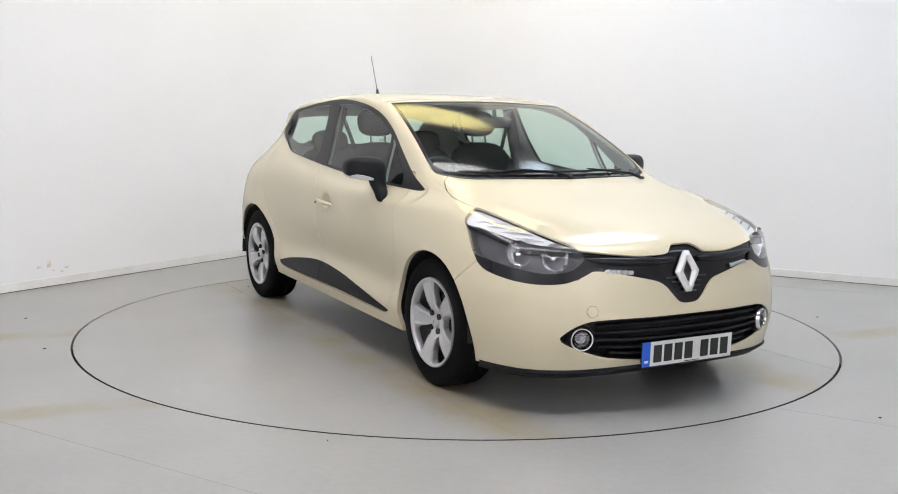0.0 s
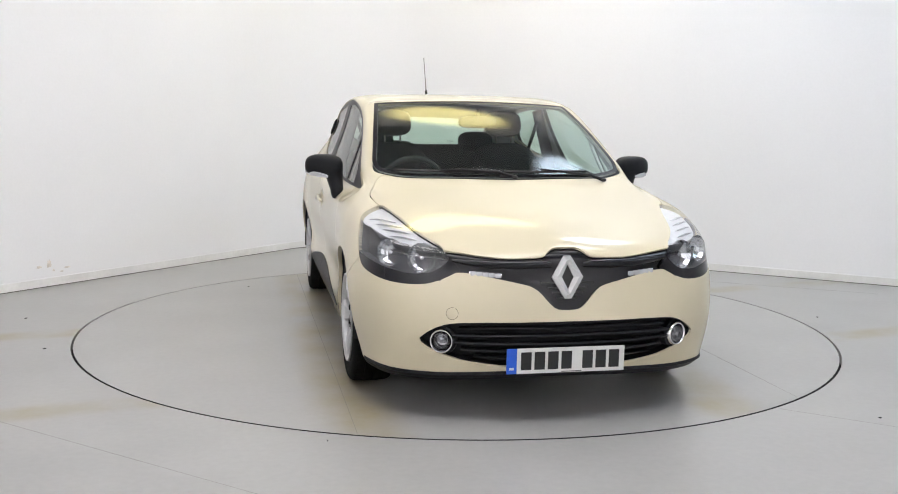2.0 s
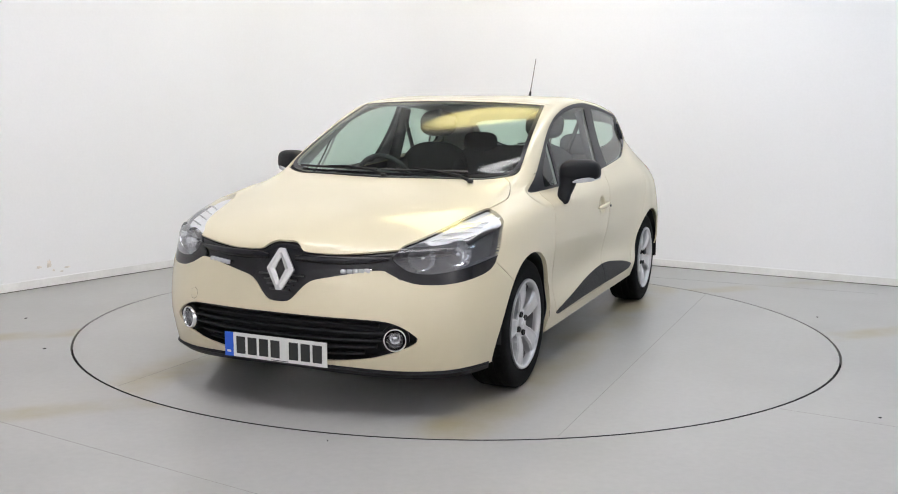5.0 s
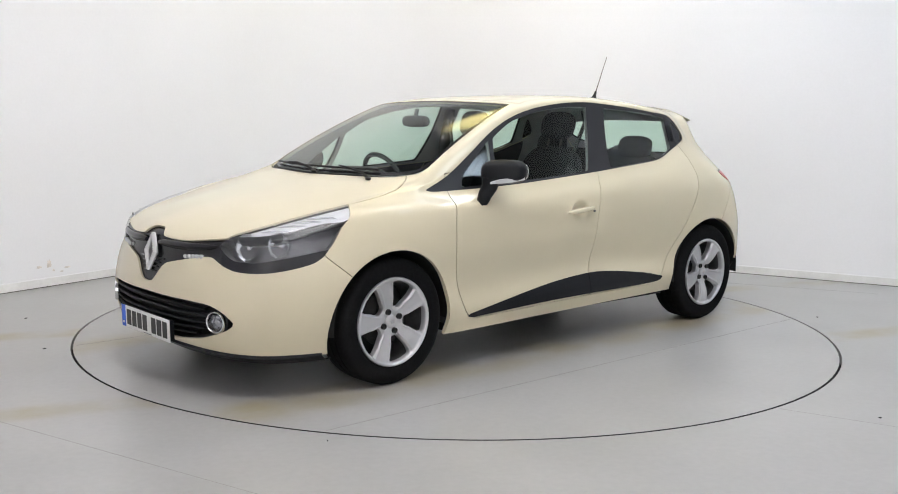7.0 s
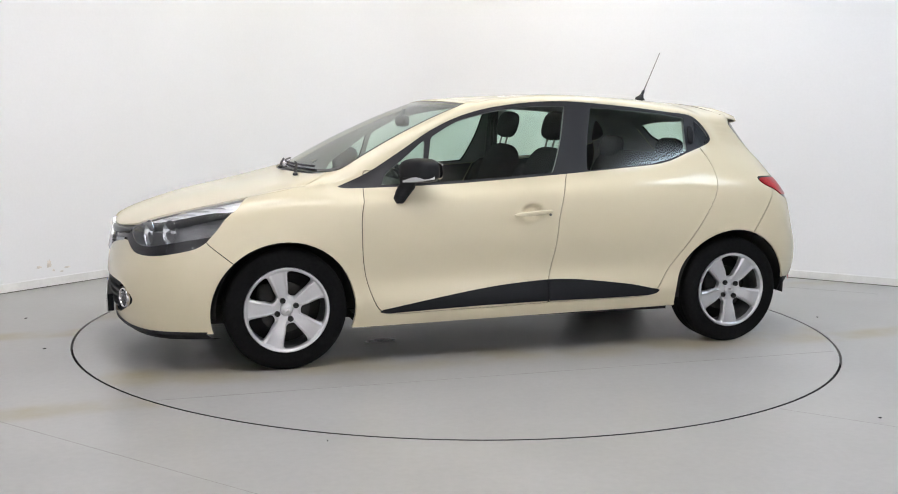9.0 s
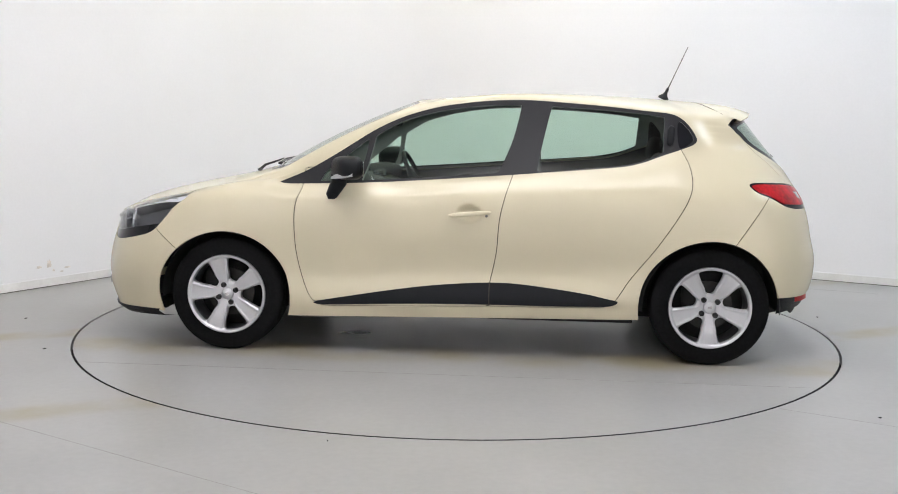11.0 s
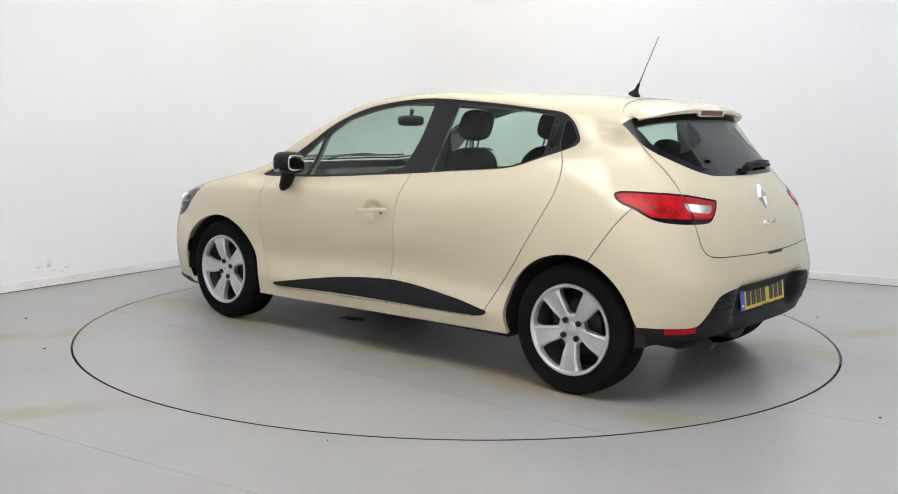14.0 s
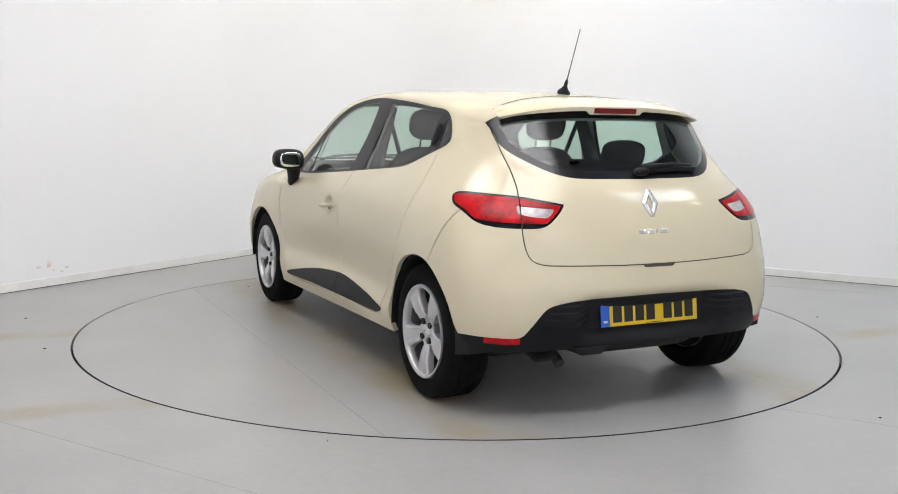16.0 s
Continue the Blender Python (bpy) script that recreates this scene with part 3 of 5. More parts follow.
outline("arch_front", "side", arch(1.2945, 0.305, 0.378, 0.353, 0.352), SIDE, False)
outline("arch_rear", "side", arch(-1.2945, 0.305, 0.375, 0.352, 0.360), SIDE, False)
outline("windows", "side", WINDOW_LINE, SIDE & (Z > 0.8))
outline("quarter_glass", "side", [(.79, .93), (.79, .93), (.76, .985), (.64, 1.08), (.535, 1.165), (.535, 1.165), (.555, 1.05), (.595, .95), (.6, .938), (.6, .938)], SIDE & (Z > 0.8))
outline("front_glass", "side", [(.50, 1.175), (.50, 1.175), (.362, 1.255), (.24, 1.293), (.119, 1.321), (-.09, 1.348), (-.285, 1.352), (-.285, 1.352), (-.245, 1.18), (-.19, 1.04),
                                (-.165, .992), (-.165, .992), (.1, .970), (.565, .938), (.565, .938), (.535, 1.02)], SIDE & (Z > 0.8))
outline("rear_glass_side", "side", [(-.445, 1.348), (-.445, 1.348), (-.69, 1.335), (-.9, 1.318), (-1.045, 1.298), (-1.045, 1.298), (-1.04, 1.2), (-1.035, 1.11), (-1.035, 1.11), (-.93, 1.068),
                                    (-.8, 1.04), (-.6, 1.02), (-.375, 1.002), (-.375, 1.002), (-.385, 1.08), (-.41, 1.2)], SIDE & (Z > 0.8))
outline("quarter_glass_rear", "side", [(-1.115, 1.275), (-1.165, 1.24), (-1.195, 1.19), (-1.175, 1.16), (-1.12, 1.14)], SIDE & (Z > 0.8))
outline("sill", "side", [(.825, .283), (.825, .283), (.494, .342), (.183, .387), (-.132, .411), (-.321, .405), (-.634, .368), (-.76, .343), (-.815, .330), (-.79, .310), (-.74, .302), (-.468, .297),
                         (-.138, .296), (.272, .289), (.728, .270), (.79, .270)], SIDE & (Z < 0.6))
outline("headlight", "nose", [(1.465, .705, .872), (1.465, .705, .872), (1.65, .647, .830), (1.83, .595, .786), (1.93, .550, .757), (1.985, .520, .736), (2.028, .483, .69), (2.05, .448, .648), (2.05, .448, .648), (2.035, .512, .614),
                              (2.01, .585, .588), (1.965, .67, .582), (1.907, .732, .588), (1.825, .79, .605), (1.738, .823, .628), (1.69, .83, .655), (1.69, .83, .655), (1.63, .828, .72), (1.59, .82, .775), (1.525, .80, .828)], X > 1.3)
outline("lens", "nose", [(1.44, .70, .90), (1.44, .70, .90), (1.65, .62, .86), (1.83, .57, .82), (1.95, .51, .77), (2.0, .505, .735), (2.024, .492, .694), (2.015, .525, .658),
                         (2.0, .57, .634), (1.962, .645, .627), (1.913, .706, .636), (1.83, .775, .656), (1.70, .822, .680), (1.66, .835, .69), (1.60, .84, .74), (1.49, .83, .82)], X > 1.3)
outline("grille", "end", [(-.1, .743), (-.1, .743), (0, .743), (.048, .742), (.078, .728), (.108, .705), (.25, .700), (.36, .709), (.47, .722), (.545, .731), (.545, .731), (.575, .66), (.54, .60),
                          (.49, .632), (.43, .638), (.32, .620), (.23, .602), (.16, .585), (.122, .560), (.082, .516), (.05, .491), (0, .486), (-.1, .486), (-.1, .486)], X > 1.7)
outline("intake", "end", [(-.1, .439), (-.1, .439), (0, .439), (.28, .438), (.38, .437), (.49, .431), (.55, .412), (.595, .382), (.617, .355), (.595, .33), (.56, .311), (.505, .290), (.42, .264),
                          (.255, .242), (0, .237), (-.1, .237), (-.1, .237)], X > 1.7)
outline("tail_light", "tail", [(-1.476, .785, .952), (-1.505, .765, .966), (-1.621, .692, .964), (-1.713, .59, .955), (-1.76, .51, .941), (-1.80, .416, .924), (-1.80, .416, .924), (-1.817, .454, .882), (-1.828, .529, .832),
                               (-1.791, .631, .826), (-1.725, .717, .831), (-1.662, .766, .848), (-1.59, .795, .888), (-1.518, .806, .916)], X < -1.3)
outline("rear_screen", "end", REAR_LINE, X < -1.3)
outline("bumper_black", "end", [(.9, .37), (.9, .37), (.82, .372), (.767, .369), (.64, .371), (.606, .413), (.555, .486), (.519, .509), (.43, .525), (.31, .528), (0, .533), (-.1, .533),
                                (-.1, .533), (-.1, .1), (-.1, .1), (.9, .1), (.9, .1)], X < -1.5)
outline("windscreen", "top", SCREEN_LINE, Z > 0.93)
outline("cowl", "top", [(1.205, -.1), (1.205, -.1), (1.205, 0), (1.188, .2), (1.127, .5), (1.05, .62), (1.0, .668), (.93, .672), (.93, .672), (.7, .4), (.7, -.1), (.7, -.1)], Z > 0.93)
outline("bonnet", "top", [(1.203, -.1), (1.203, -.1), (1.203, 0), (1.186, .2), (1.125, .5), (1.052, .625), (1.052, .625), (1.09, .665), (1.15, .692), (1.285, .728), (1.40, .722), (1.466, .706), (1.55, .680), (1.65, .648),
                          (1.83, .597), (1.93, .553), (1.985, .525), (2.1, .47), (2.25, .4), (2.25, .4), (2.25, -.1), (2.25, -.1)], Z > 0.66)
FIELDS[-1] = np.maximum(FIELDS[-1], 0.69 - Z)
outline("door_front", "side", [(.88, 1.0), (.88, 1.0), (.888, .90), (.912, .79), (.914, .68), (.905, .55), (.88, .43), (.835, .315), (.79, .272), (.72, .262), (.72, .262), (-.136, .286), (-.136, .286), (-.135, .40),
                               (-.15, .473), (-.17, .585), (-.182, .75), (-.212, .883), (-.244, .98), (-.26, 1.05), (-.26, 1.05)], SIDE)
outline("door_rear", "side", [(-.26, 1.05), (-.26, 1.05), (-.244, .98), (-.212, .883), (-.182, .75), (-.17, .585), (-.15, .473), (-.135, .40), (-.136, .286), (-.136, .286), (-.70, .294), (-.76, .305), (-.80, .335), (-.872, .445),
                              (-1.0, .616), (-1.133, .825), (-1.178, .936), (-1.17, 1.045), (-1.123, 1.142), (-1.1, 1.2), (-1.1, 1.2)], SIDE)
outline("tailgate", "end", [(.45, 1.292), (.45, 1.292), (.566, 1.262), (.571, 1.16), (.572, 1.1), (.58, 1.0), (.59, .954), (.618, .825), (.612, .735), (.585, .692), (.52, .676), (.12, .667), (-.1, .667), (-.1, .667), (-.1, 1.30), (-.1, 1.30), (.2, 1.30)], X < -1.3)
outline("bumper_rear", "side", [(-1.38, .61), (-1.38, .61), (-1.412, .657), (-1.56, .872), (-1.60, .91), (-1.8, .91), (-2.1, .9), (-2.1, .9), (-2.1, .1), (-2.1, .1), (-1.3, .1), (-1.3, .5)])
outline("bumper_front", "side", [(1.54, .54), (1.54, .54), (1.676, .65), (1.70, .69), (1.80, .72), (2.3, .72), (2.3, .72), (2.3, .1), (2.3, .1), (1.5, .1), (1.5, .1), (1.5, .5)])

outline("lamp_top", "nose", [(1.45, .69, .92), (1.45, .69, .92), (1.65, .60, .88), (1.83, .55, .83), (2.0, .48, .77), (2.0, .50, .735), (2.0, .50, .735), (1.91, .625, .744), (1.82, .705, .762), (1.74, .748, .782), (1.655, .785, .80), (1.56, .82, .81), (1.50, .80, .86)], X > 1.3)
outline("tail_white", "tail", [(-1.73, .612, .918), (-1.73, .612, .918), (-1.803, .468, .904), (-1.803, .468, .904), (-1.818, .515, .868), (-1.762, .620, .884), (-1.762, .620, .884)], X < -1.3)
outline("tail_low", "tail", [(-1.55, .82, .865), (-1.55, .82, .865), (-1.66, .766, .858), (-1.80, .60, .846), (-1.84, .42, .85), (-1.84, .42, .85), (-1.84, .42, .7), (-1.84, .42, .7), (-1.55, .82, .7), (-1.55, .82, .7)], X < -1.3)

idx = np.arange(NU * NV).reshape(NV, NU)
q0, q1, q2, q3 = idx[:-1, :-1].ravel(), idx[:-1, 1:].ravel(), idx[1:, 1:].ravel(), idx[1:, :-1].ravel()
cutter = Cut(np.hstack([VERTS, NORMS]), np.vstack([np.stack([q0, q1, q2], 1), np.stack([q0, q2, q3], 1)]), np.stack(FIELDS, 1))
GAP = 0.0023
for name in ORDER:
    if name in ("door_front", "door_rear", "tailgate", "bumper_rear", "bumper_front", "bonnet"):
        cutter.split(ORDER[name], -GAP)
        cutter.split(ORDER[name], GAP)
    else:
        cutter.split(ORDER[name])
for name, level in (("windscreen", -0.022), ("rear_screen", -0.035), ("tail_light", -0.010)):
    cutter.split(ORDER[name], level)
mean = cutter.A[cutter.T].mean(1)


def val(name):
    return mean[:, ORDER[name]]


def gap(*names):
    return np.any([np.abs(val(n)) < GAP for n in names], axis=0)


LABEL = np.full(len(cutter.T), "body", dtype=object)
free = np.ones(len(LABEL), bool)


def claim(mask, label):
    global free
    LABEL[mask & free] = label
    free = free & ~mask


claim((val("arch_front") < 0) | (val("arch_rear") < 0), "")
claim((val("quarter_glass") < 0), "quarter_glass")
claim((val("front_glass") < 0), "front_glass")
claim((val("rear_glass_side") < 0), "rear_glass_side")
claim((val("quarter_glass_rear") < 0), "quarter_glass_rear")
claim(val("windows") < 0, "window_trim")
claim((val("sill") < 0) & gap("door_front") & (np.abs(mean[:, 0] + .136) < .012), "gap")
claim((val("sill") < 0) & (mean[:, 0] > -.136), "sill_front")
claim(val("sill") < 0, "sill_rear")
claim((val("lens") < 0) & (val("lamp_top") < 0) & (val("headlight") < 0), "lens_top")
claim((val("lens") < 0) & (val("headlight") < 0), "lens_low")
claim(val("headlight") < 0, "headlight_trim")
claim(val("grille") < 0, "grille")
claim(val("intake") < 0, "intake")
claim((val("tail_light") < 0) & gap("tailgate"), "gap_tail")
claim((val("tail_light") < 0) & (val("tail_low") < 0), "tail_trim")
claim((val("tail_light") < -0.01) & (val("tail_white") < 0) & (val("tailgate") < 0), "white_inner")
claim((val("tail_light") < -0.01) & (val("tail_white") < 0), "white_outer")
claim((val("tail_light") < -0.01) & (val("tailgate") < 0), "tail_inner")
claim(val("tail_light") < -0.01, "tail_outer")
claim(val("tail_light") < 0, "tail_trim")
claim(val("rear_screen") < -0.035, "rear_glass")
claim(val("rear_screen") < 0, "rear_frit")
claim(val("windscreen") < -0.022, "windscreen_glass")
claim(val("windscreen") < 0, "windscreen_frit")
claim(val("cowl") < 0, "cowl")
claim(gap("bonnet"), "gap_bonnet")
claim(gap("door_front", "door_rear"), "gap")
claim(val("bonnet") < 0, "bonnet")
claim(val("door_front") < 0, "door_front")
claim(val("door_rear") < 0, "door_rear")
claim(gap("tailgate"), "gap_tail")
claim(val("tailgate") < 0, "tailgate")
claim(val("bumper_black") < 0, "bumper_black")
claim(gap("bumper_rear"), "gap_rear")
claim(gap("bumper_front"), "gap_front")
claim(val("bumper_rear") < 0, "bumper_rear")
claim(val("bumper_front") < 0, "bumper_front")


def panel(label, sides, recess=0.0, edge=0.0, flip=False):
    """Vertices, triangles and corner normals of a labelled region, for the sides given (1 left, -1 right).
    recess: pushed in along the normal; edge: depth of the turned-in rim (below 0: out to the surface)."""
    t = cutter.T[np.isin(LABEL, label)]
    used, inv = np.unique(t, return_inverse=True)
    t = inv.reshape(-1, 3)
    a = cutter.A[used]
    n = a[:, 3:6] / np.maximum(np.linalg.norm(a[:, 3:6], axis=1), 1e-9)[:, None]
    p = a[:, :3] - n * recess
    if flip:
        t, n = t[:, ::-1], -n
    vs, fs, ns = [], [], []
    for s in sides:
        o = len(vs)
        q, m = p * (1, s, 1), n * (1, s, 1)
        tt = t if s > 0 else t[:, ::-1]
        vs += q.tolist()
        fs += (tt + o).tolist()
        ns += m[tt.ravel()].tolist()
        if edge:
            e = np.vstack([tt[:, [0, 1]], tt[:, [1, 2]], tt[:, [2, 0]]])
            so = np.sort(e, axis=1)
            _, first, count = np.unique(so, axis=0, return_index=True, return_counts=True)
            for i in first[count == 1]:
                u, v = e[i]
                if abs(q[u, 1]) < 1e-6 and abs(q[v, 1]) < 1e-6:
                    continue
                k = len(vs)
                inward = (m[u] + m[v]) / 2 * (-1 if flip else 1)
                vs += [q[u].tolist(), q[v].tolist(), (q[v] - inward * edge).tolist(), (q[u] - inward * edge).tolist()]
                fs.append([k + 1, k, k + 3, k + 2])
                w = np.cross(q[u] - q[v], inward * -edge)
                w = w / max(np.linalg.norm(w), 1e-9)
                ns += [w.tolist()] * 4
    return vs, fs, ns


def panel_part(name, label, mat, parent, sides=(1, -1), recess=0.0, edge=0.010, text="", flip=False, shadow=True):
    vs, fs, ns = panel(label if isinstance(label, (list, tuple)) else [label], sides, recess, edge, flip)
    me = bpy.data.meshes.new(name)
    me.from_pydata(vs, [], fs)
    me.update()
    for p in me.polygons:
        p.use_smooth = True
    me.normals_split_custom_set(ns)
    me.materials.append(mat)
    ob = new(name, me)
    ob.parent = parent
    if text:
        ob["label"] = text
    if not shadow:
        ob.visible_shadow = False
    return ob


panel_part("body", "body", PAINT, car, edge=0.02)
panel_part("bonnet", "bonnet", PAINT, car)
panel_part("front_bumper", "bumper_front", PAINT, car)
panel_part("rear_bumper", "bumper_rear", PAINT, car)
tailgate = panel_part("tailgate", "tailgate", PAINT, car)
panel_part("rear_bumper_insert", "bumper_black", BLACK_PLASTIC, car, recess=0.004, edge=0, text="textured black plastic bumper insert")
for s in (1, -1):
    for seam in ("gap", "gap_bonnet", "gap_tail", "gap_rear", "gap_front"):
        panel_part("panel_gap", seam, SEAM, car, (s,), recess=0.007, edge=0)
panel_part("windscreen", "windscreen_glass", GLASS, car, recess=0.002, edge=0, text="green-tinted windscreen", shadow=False)
panel_part("windscreen_border", "windscreen_frit", GLOSS_BLACK, car, recess=0.002, edge=0)
panel_part("cowl", "cowl", BLACK_PLASTIC, car, recess=0.011, edge=0, text="black plastic cowl under the windscreen")
panel_part("rear_window", "rear_glass", GLASS, tailgate, recess=0.003, edge=0, shadow=False)
panel_part("rear_window_border", "rear_frit", GLOSS_BLACK, tailgate, recess=0.003, edge=0)
panel_part("upper_grille", "grille", GLOSS_BLACK, car, recess=0.013, edge=-0.002, text="gloss black grille band with a dip below the emblem")
panel_part("intake_back", "intake", BLACK_PLASTIC, car, recess=0.045, edge=-0.034)
for s in (1, -1):
    for kind in ("front", "rear"):
        door = panel_part(f"{kind}_door", f"door_{kind}", PAINT, car, (s,))
        panel_part("door_glass", "front_glass" if kind == "front" else "rear_glass_side", GLASS, door, (s,), 0.005, 0, shadow=False)
        panel_part("quarter_light", "quarter_glass" if kind == "front" else "quarter_glass_rear", GLASS if kind == "front" else GLOSS_BLACK, door, (s,), 0.005, 0, shadow=kind != "front")
        panel_part("sill_trim", f"sill_{kind}", BLACK_PLASTIC, door, (s,), -0.004, 0.0035, text="matt black plastic lower door trim")
    panel_part("window_frame", "window_trim", SATIN_BLACK, car, (s,), 0.002, 0, text="black window surround")

# ---- small solid shapes ----
def blob(bm, c, r, power=3.0, nu=20, nv=12, m=None):
    """A rounded block (superellipsoid) with half sizes r round c."""
    def sp(v):
        return math.copysign(abs(v) ** (2 / power), v)
    rows = []
    for j in range(1, nv):
        b = -math.pi / 2 + math.pi * j / nv
        rows.append([bm.verts.new((c[0] + r[0] * sp(math.cos(b)) * sp(math.cos(a)), c[1] + r[1] * sp(math.cos(b)) * sp(math.sin(a)), c[2] + r[2] * sp(math.sin(b))))
                     for a in (2 * math.pi * i / nu for i in range(nu))])
    lo, hi = bm.verts.new((c[0], c[1], c[2] - r[2])), bm.verts.new((c[0], c[1], c[2] + r[2]))
    made = [lo, hi] + [v for row in rows for v in row]
    for i in range(nu):
        k = (i + 1) % nu
        bm.faces.new((lo, rows[0][k], rows[0][i]))
        bm.faces.new((hi, rows[-1][i], rows[-1][k]))
        for j in range(len(rows) - 1):
            bm.faces.new((rows[j][i], rows[j][k], rows[j + 1][k], rows[j + 1][i]))
    if m:
        bmesh.ops.transform(bm, matrix=m, verts=made)
    return made


def tube(bm, pts, radii, n=10):
    """A round bar along points, with a radius at each."""
    rings = []
    pts = [Vector(p) for p in pts]
    for i, p in enumerate(pts):
        d = (pts[min(i + 1, len(pts) - 1)] - pts[max(i - 1, 0)]).normalized()
        a = d.orthogonal().normalized()
        b = d.cross(a)
        if rings:
            a = (keep - d * keep.dot(d)).normalized()
            b = d.cross(a)
        keep = a
        rings.append([bm.verts.new(p + radii[i] * (math.cos(2 * math.pi * k / n) * a + math.sin(2 * math.pi * k / n) * b)) for k in range(n)])
    for p, q in zip(rings, rings[1:]):
        for k in range(n):
            bm.faces.new((p[k], p[(k + 1) % n], q[(k + 1) % n], q[k]))
    bm.faces.new(rings[0][::-1])
    bm.faces.new(rings[-1])


def slab(bm, poly, lo, hi, axis, m=None):
    """A flat solid: a polygon in the two other axes, from lo to hi along axis."""
    def at(p, d):
        v = list(p)
        v.insert(axis, d)
        return v
    a = [bm.verts.new(at(p, lo)) for p in poly]
    b = [bm.verts.new(at(p, hi)) for p in poly]
    fs = [bm.faces.new(a), bm.faces.new(b)]
    n = len(poly)
    fs += [bm.faces.new((a[i], a[(i + 1) % n], b[(i + 1) % n], b[i])) for i in range(n)]
    bmesh.ops.recalc_face_normals(bm, faces=fs)
    if m:
        bmesh.ops.transform(bm, matrix=m, verts=a + b)
    return a + b


SHELL = BVHTree.FromPolygons([tuple(v) for v in VERTS], [tuple(int(k) for k in q) for q in np.stack([q0, q1, q2, q3], 1)])


def on_shell(p):
    """The nearest place on the shell, and the outward normal there."""
    s = -1 if p[1] < 0 else 1
    c, n, _, _ = SHELL.find_nearest(Vector((p[0], abs(p[1]), p[2])))
    i = ((VERTS - np.array(c)) ** 2).sum(1).argmin()
    n = Vector(NORMS[i])
    return Vector((c.x, c.y * s, c.z)), Vector((n.x, n.y * s, n.z))


def facing(place, normal, up=(0, 0, 1)):
    """A pose whose z axis is the normal and whose y axis points up."""
    z = Vector(normal).normalized()
    x = Vector(up).cross(z).normalized()
    y = z.cross(x)
    m = Matrix((x, y, z)).transposed().to_4x4()
    m.translation = place
    return m


def dish(bm, profile, m, n=28):
    """Rings (radius, height) round the z axis of the pose m, closed at a radius of 0."""
    last = None
    for r, h in profile:
        if r == 0:
            tip = bm.verts.new(m @ Vector((0, 0, h)))
            for i in range(n):
                bm.faces.new((last[i], last[(i + 1) % n], tip))
            return
        now = [bm.verts.new(m @ Vector((r * math.cos(2 * math.pi * i / n), r * math.sin(2 * math.pi * i / n), h))) for i in range(n)]
        if last:
            for i in range(n):
                bm.faces.new((last[i], last[(i + 1) % n], now[(i + 1) % n], now[i]))
        last = now


# ---- headlights ----
for s in (1, -1):
    lamp = panel_part("headlight", "headlight_trim", GLOSS_BLACK, car, (s,), 0.003, 0, text="swept-back headlight with a black lower border")
    panel_part("lens", ["lens_top", "lens_low"], CLEAR, lamp, (s,), 0.001, 0, shadow=False, text="clear headlight lens")
    panel_part("housing", "lens_low", HOUSING, lamp, (s,), 0.055, -0.05)
    panel_part("indicator_reflector", "lens_top", LAMP_SILVER, lamp, (s,), 0.020, 0, text="silver ribbed indicator reflector")
    for x, y, z, r in ((1.860, .727, .704, .061), (1.962, .603, .691, .066)):
        c, nrm = on_shell((x, y * s, z))
        m = facing(c - nrm * 0.027, nrm * 1.1 + Vector((0.8, 0, 0)))
        bm = bmesh.new()
        dish(bm, [(r, 0), (r * 0.97, -.006), (r * .8, -.022), (r * .5, -.036), (0.012, -.042), (0.012, -.02), (0.009, -.012), (0, -.010)], m, 13)
        part("reflector_bowl", bm, REFLECTOR, lamp, smooth=False)
    for k in range(4):
        bm = bmesh.new()
        line = [on_shell((1.88 - .07 * k - d * .09, (.605 + .018 * k + d * .105) * s, .768 + .016 * k - d * .006)) for d in np.linspace(0, 1, 6)]
        tube(bm, [c - n * .013 for c, n in line], [.002, .004, .005, .005, .004, .002], 6)
        part("rib", bm, REFLECTOR, lamp)

# ---- upper grille, emblem, daytime lights ----
def edge_of(view_y, z, proud):
    c, n = on_shell((2.12, view_y, z))
    return c + n * proud


for s in (1, -1):
    bm = bmesh.new()
    tube(bm, [edge_of(y * s, z, -.006) for y, z in ((.07, .675), (.11, .679), (.2, .678), (.32, .683), (.44, .695), (.52, .706))], [.012, .017, .019, .018, .014, .006], 14)
    part("grille_bar", bm, GLOSS_BLACK, car, "gloss black bar across the upper grille")
    drl = new("daytime_light")
    drl.parent = car
    bm = bmesh.new()
    pts = [edge_of(y * s, z, -.010) for y, z in ((.285, .636), (.43, .655))]
    tube(bm, pts, [.010, .009], 8)
    part("strip", bm, CHROME, drl)
    for k in range(5):
        bm = bmesh.new()
        c = pts[0].lerp(pts[1], 0.12 + 0.19 * k)
        blob(bm, c + Vector((.008, 0, 0)), (.006, .0135, .010), 4, 10, 6)
        part("led", bm, BRIGHT, drl)

bm = bmesh.new()
for k in range(4):
    z = .60 - .022 * k
    w = (.115, .085, .068, .05)[k]
    tube(bm, [edge_of(y, z, -.008) for y in np.linspace(-w, w, 7)], [.004] * 7, 6)
    part("grille_slat", bm, PLATE_BLACK, car)
    bm = bmesh.new()
bm.free()


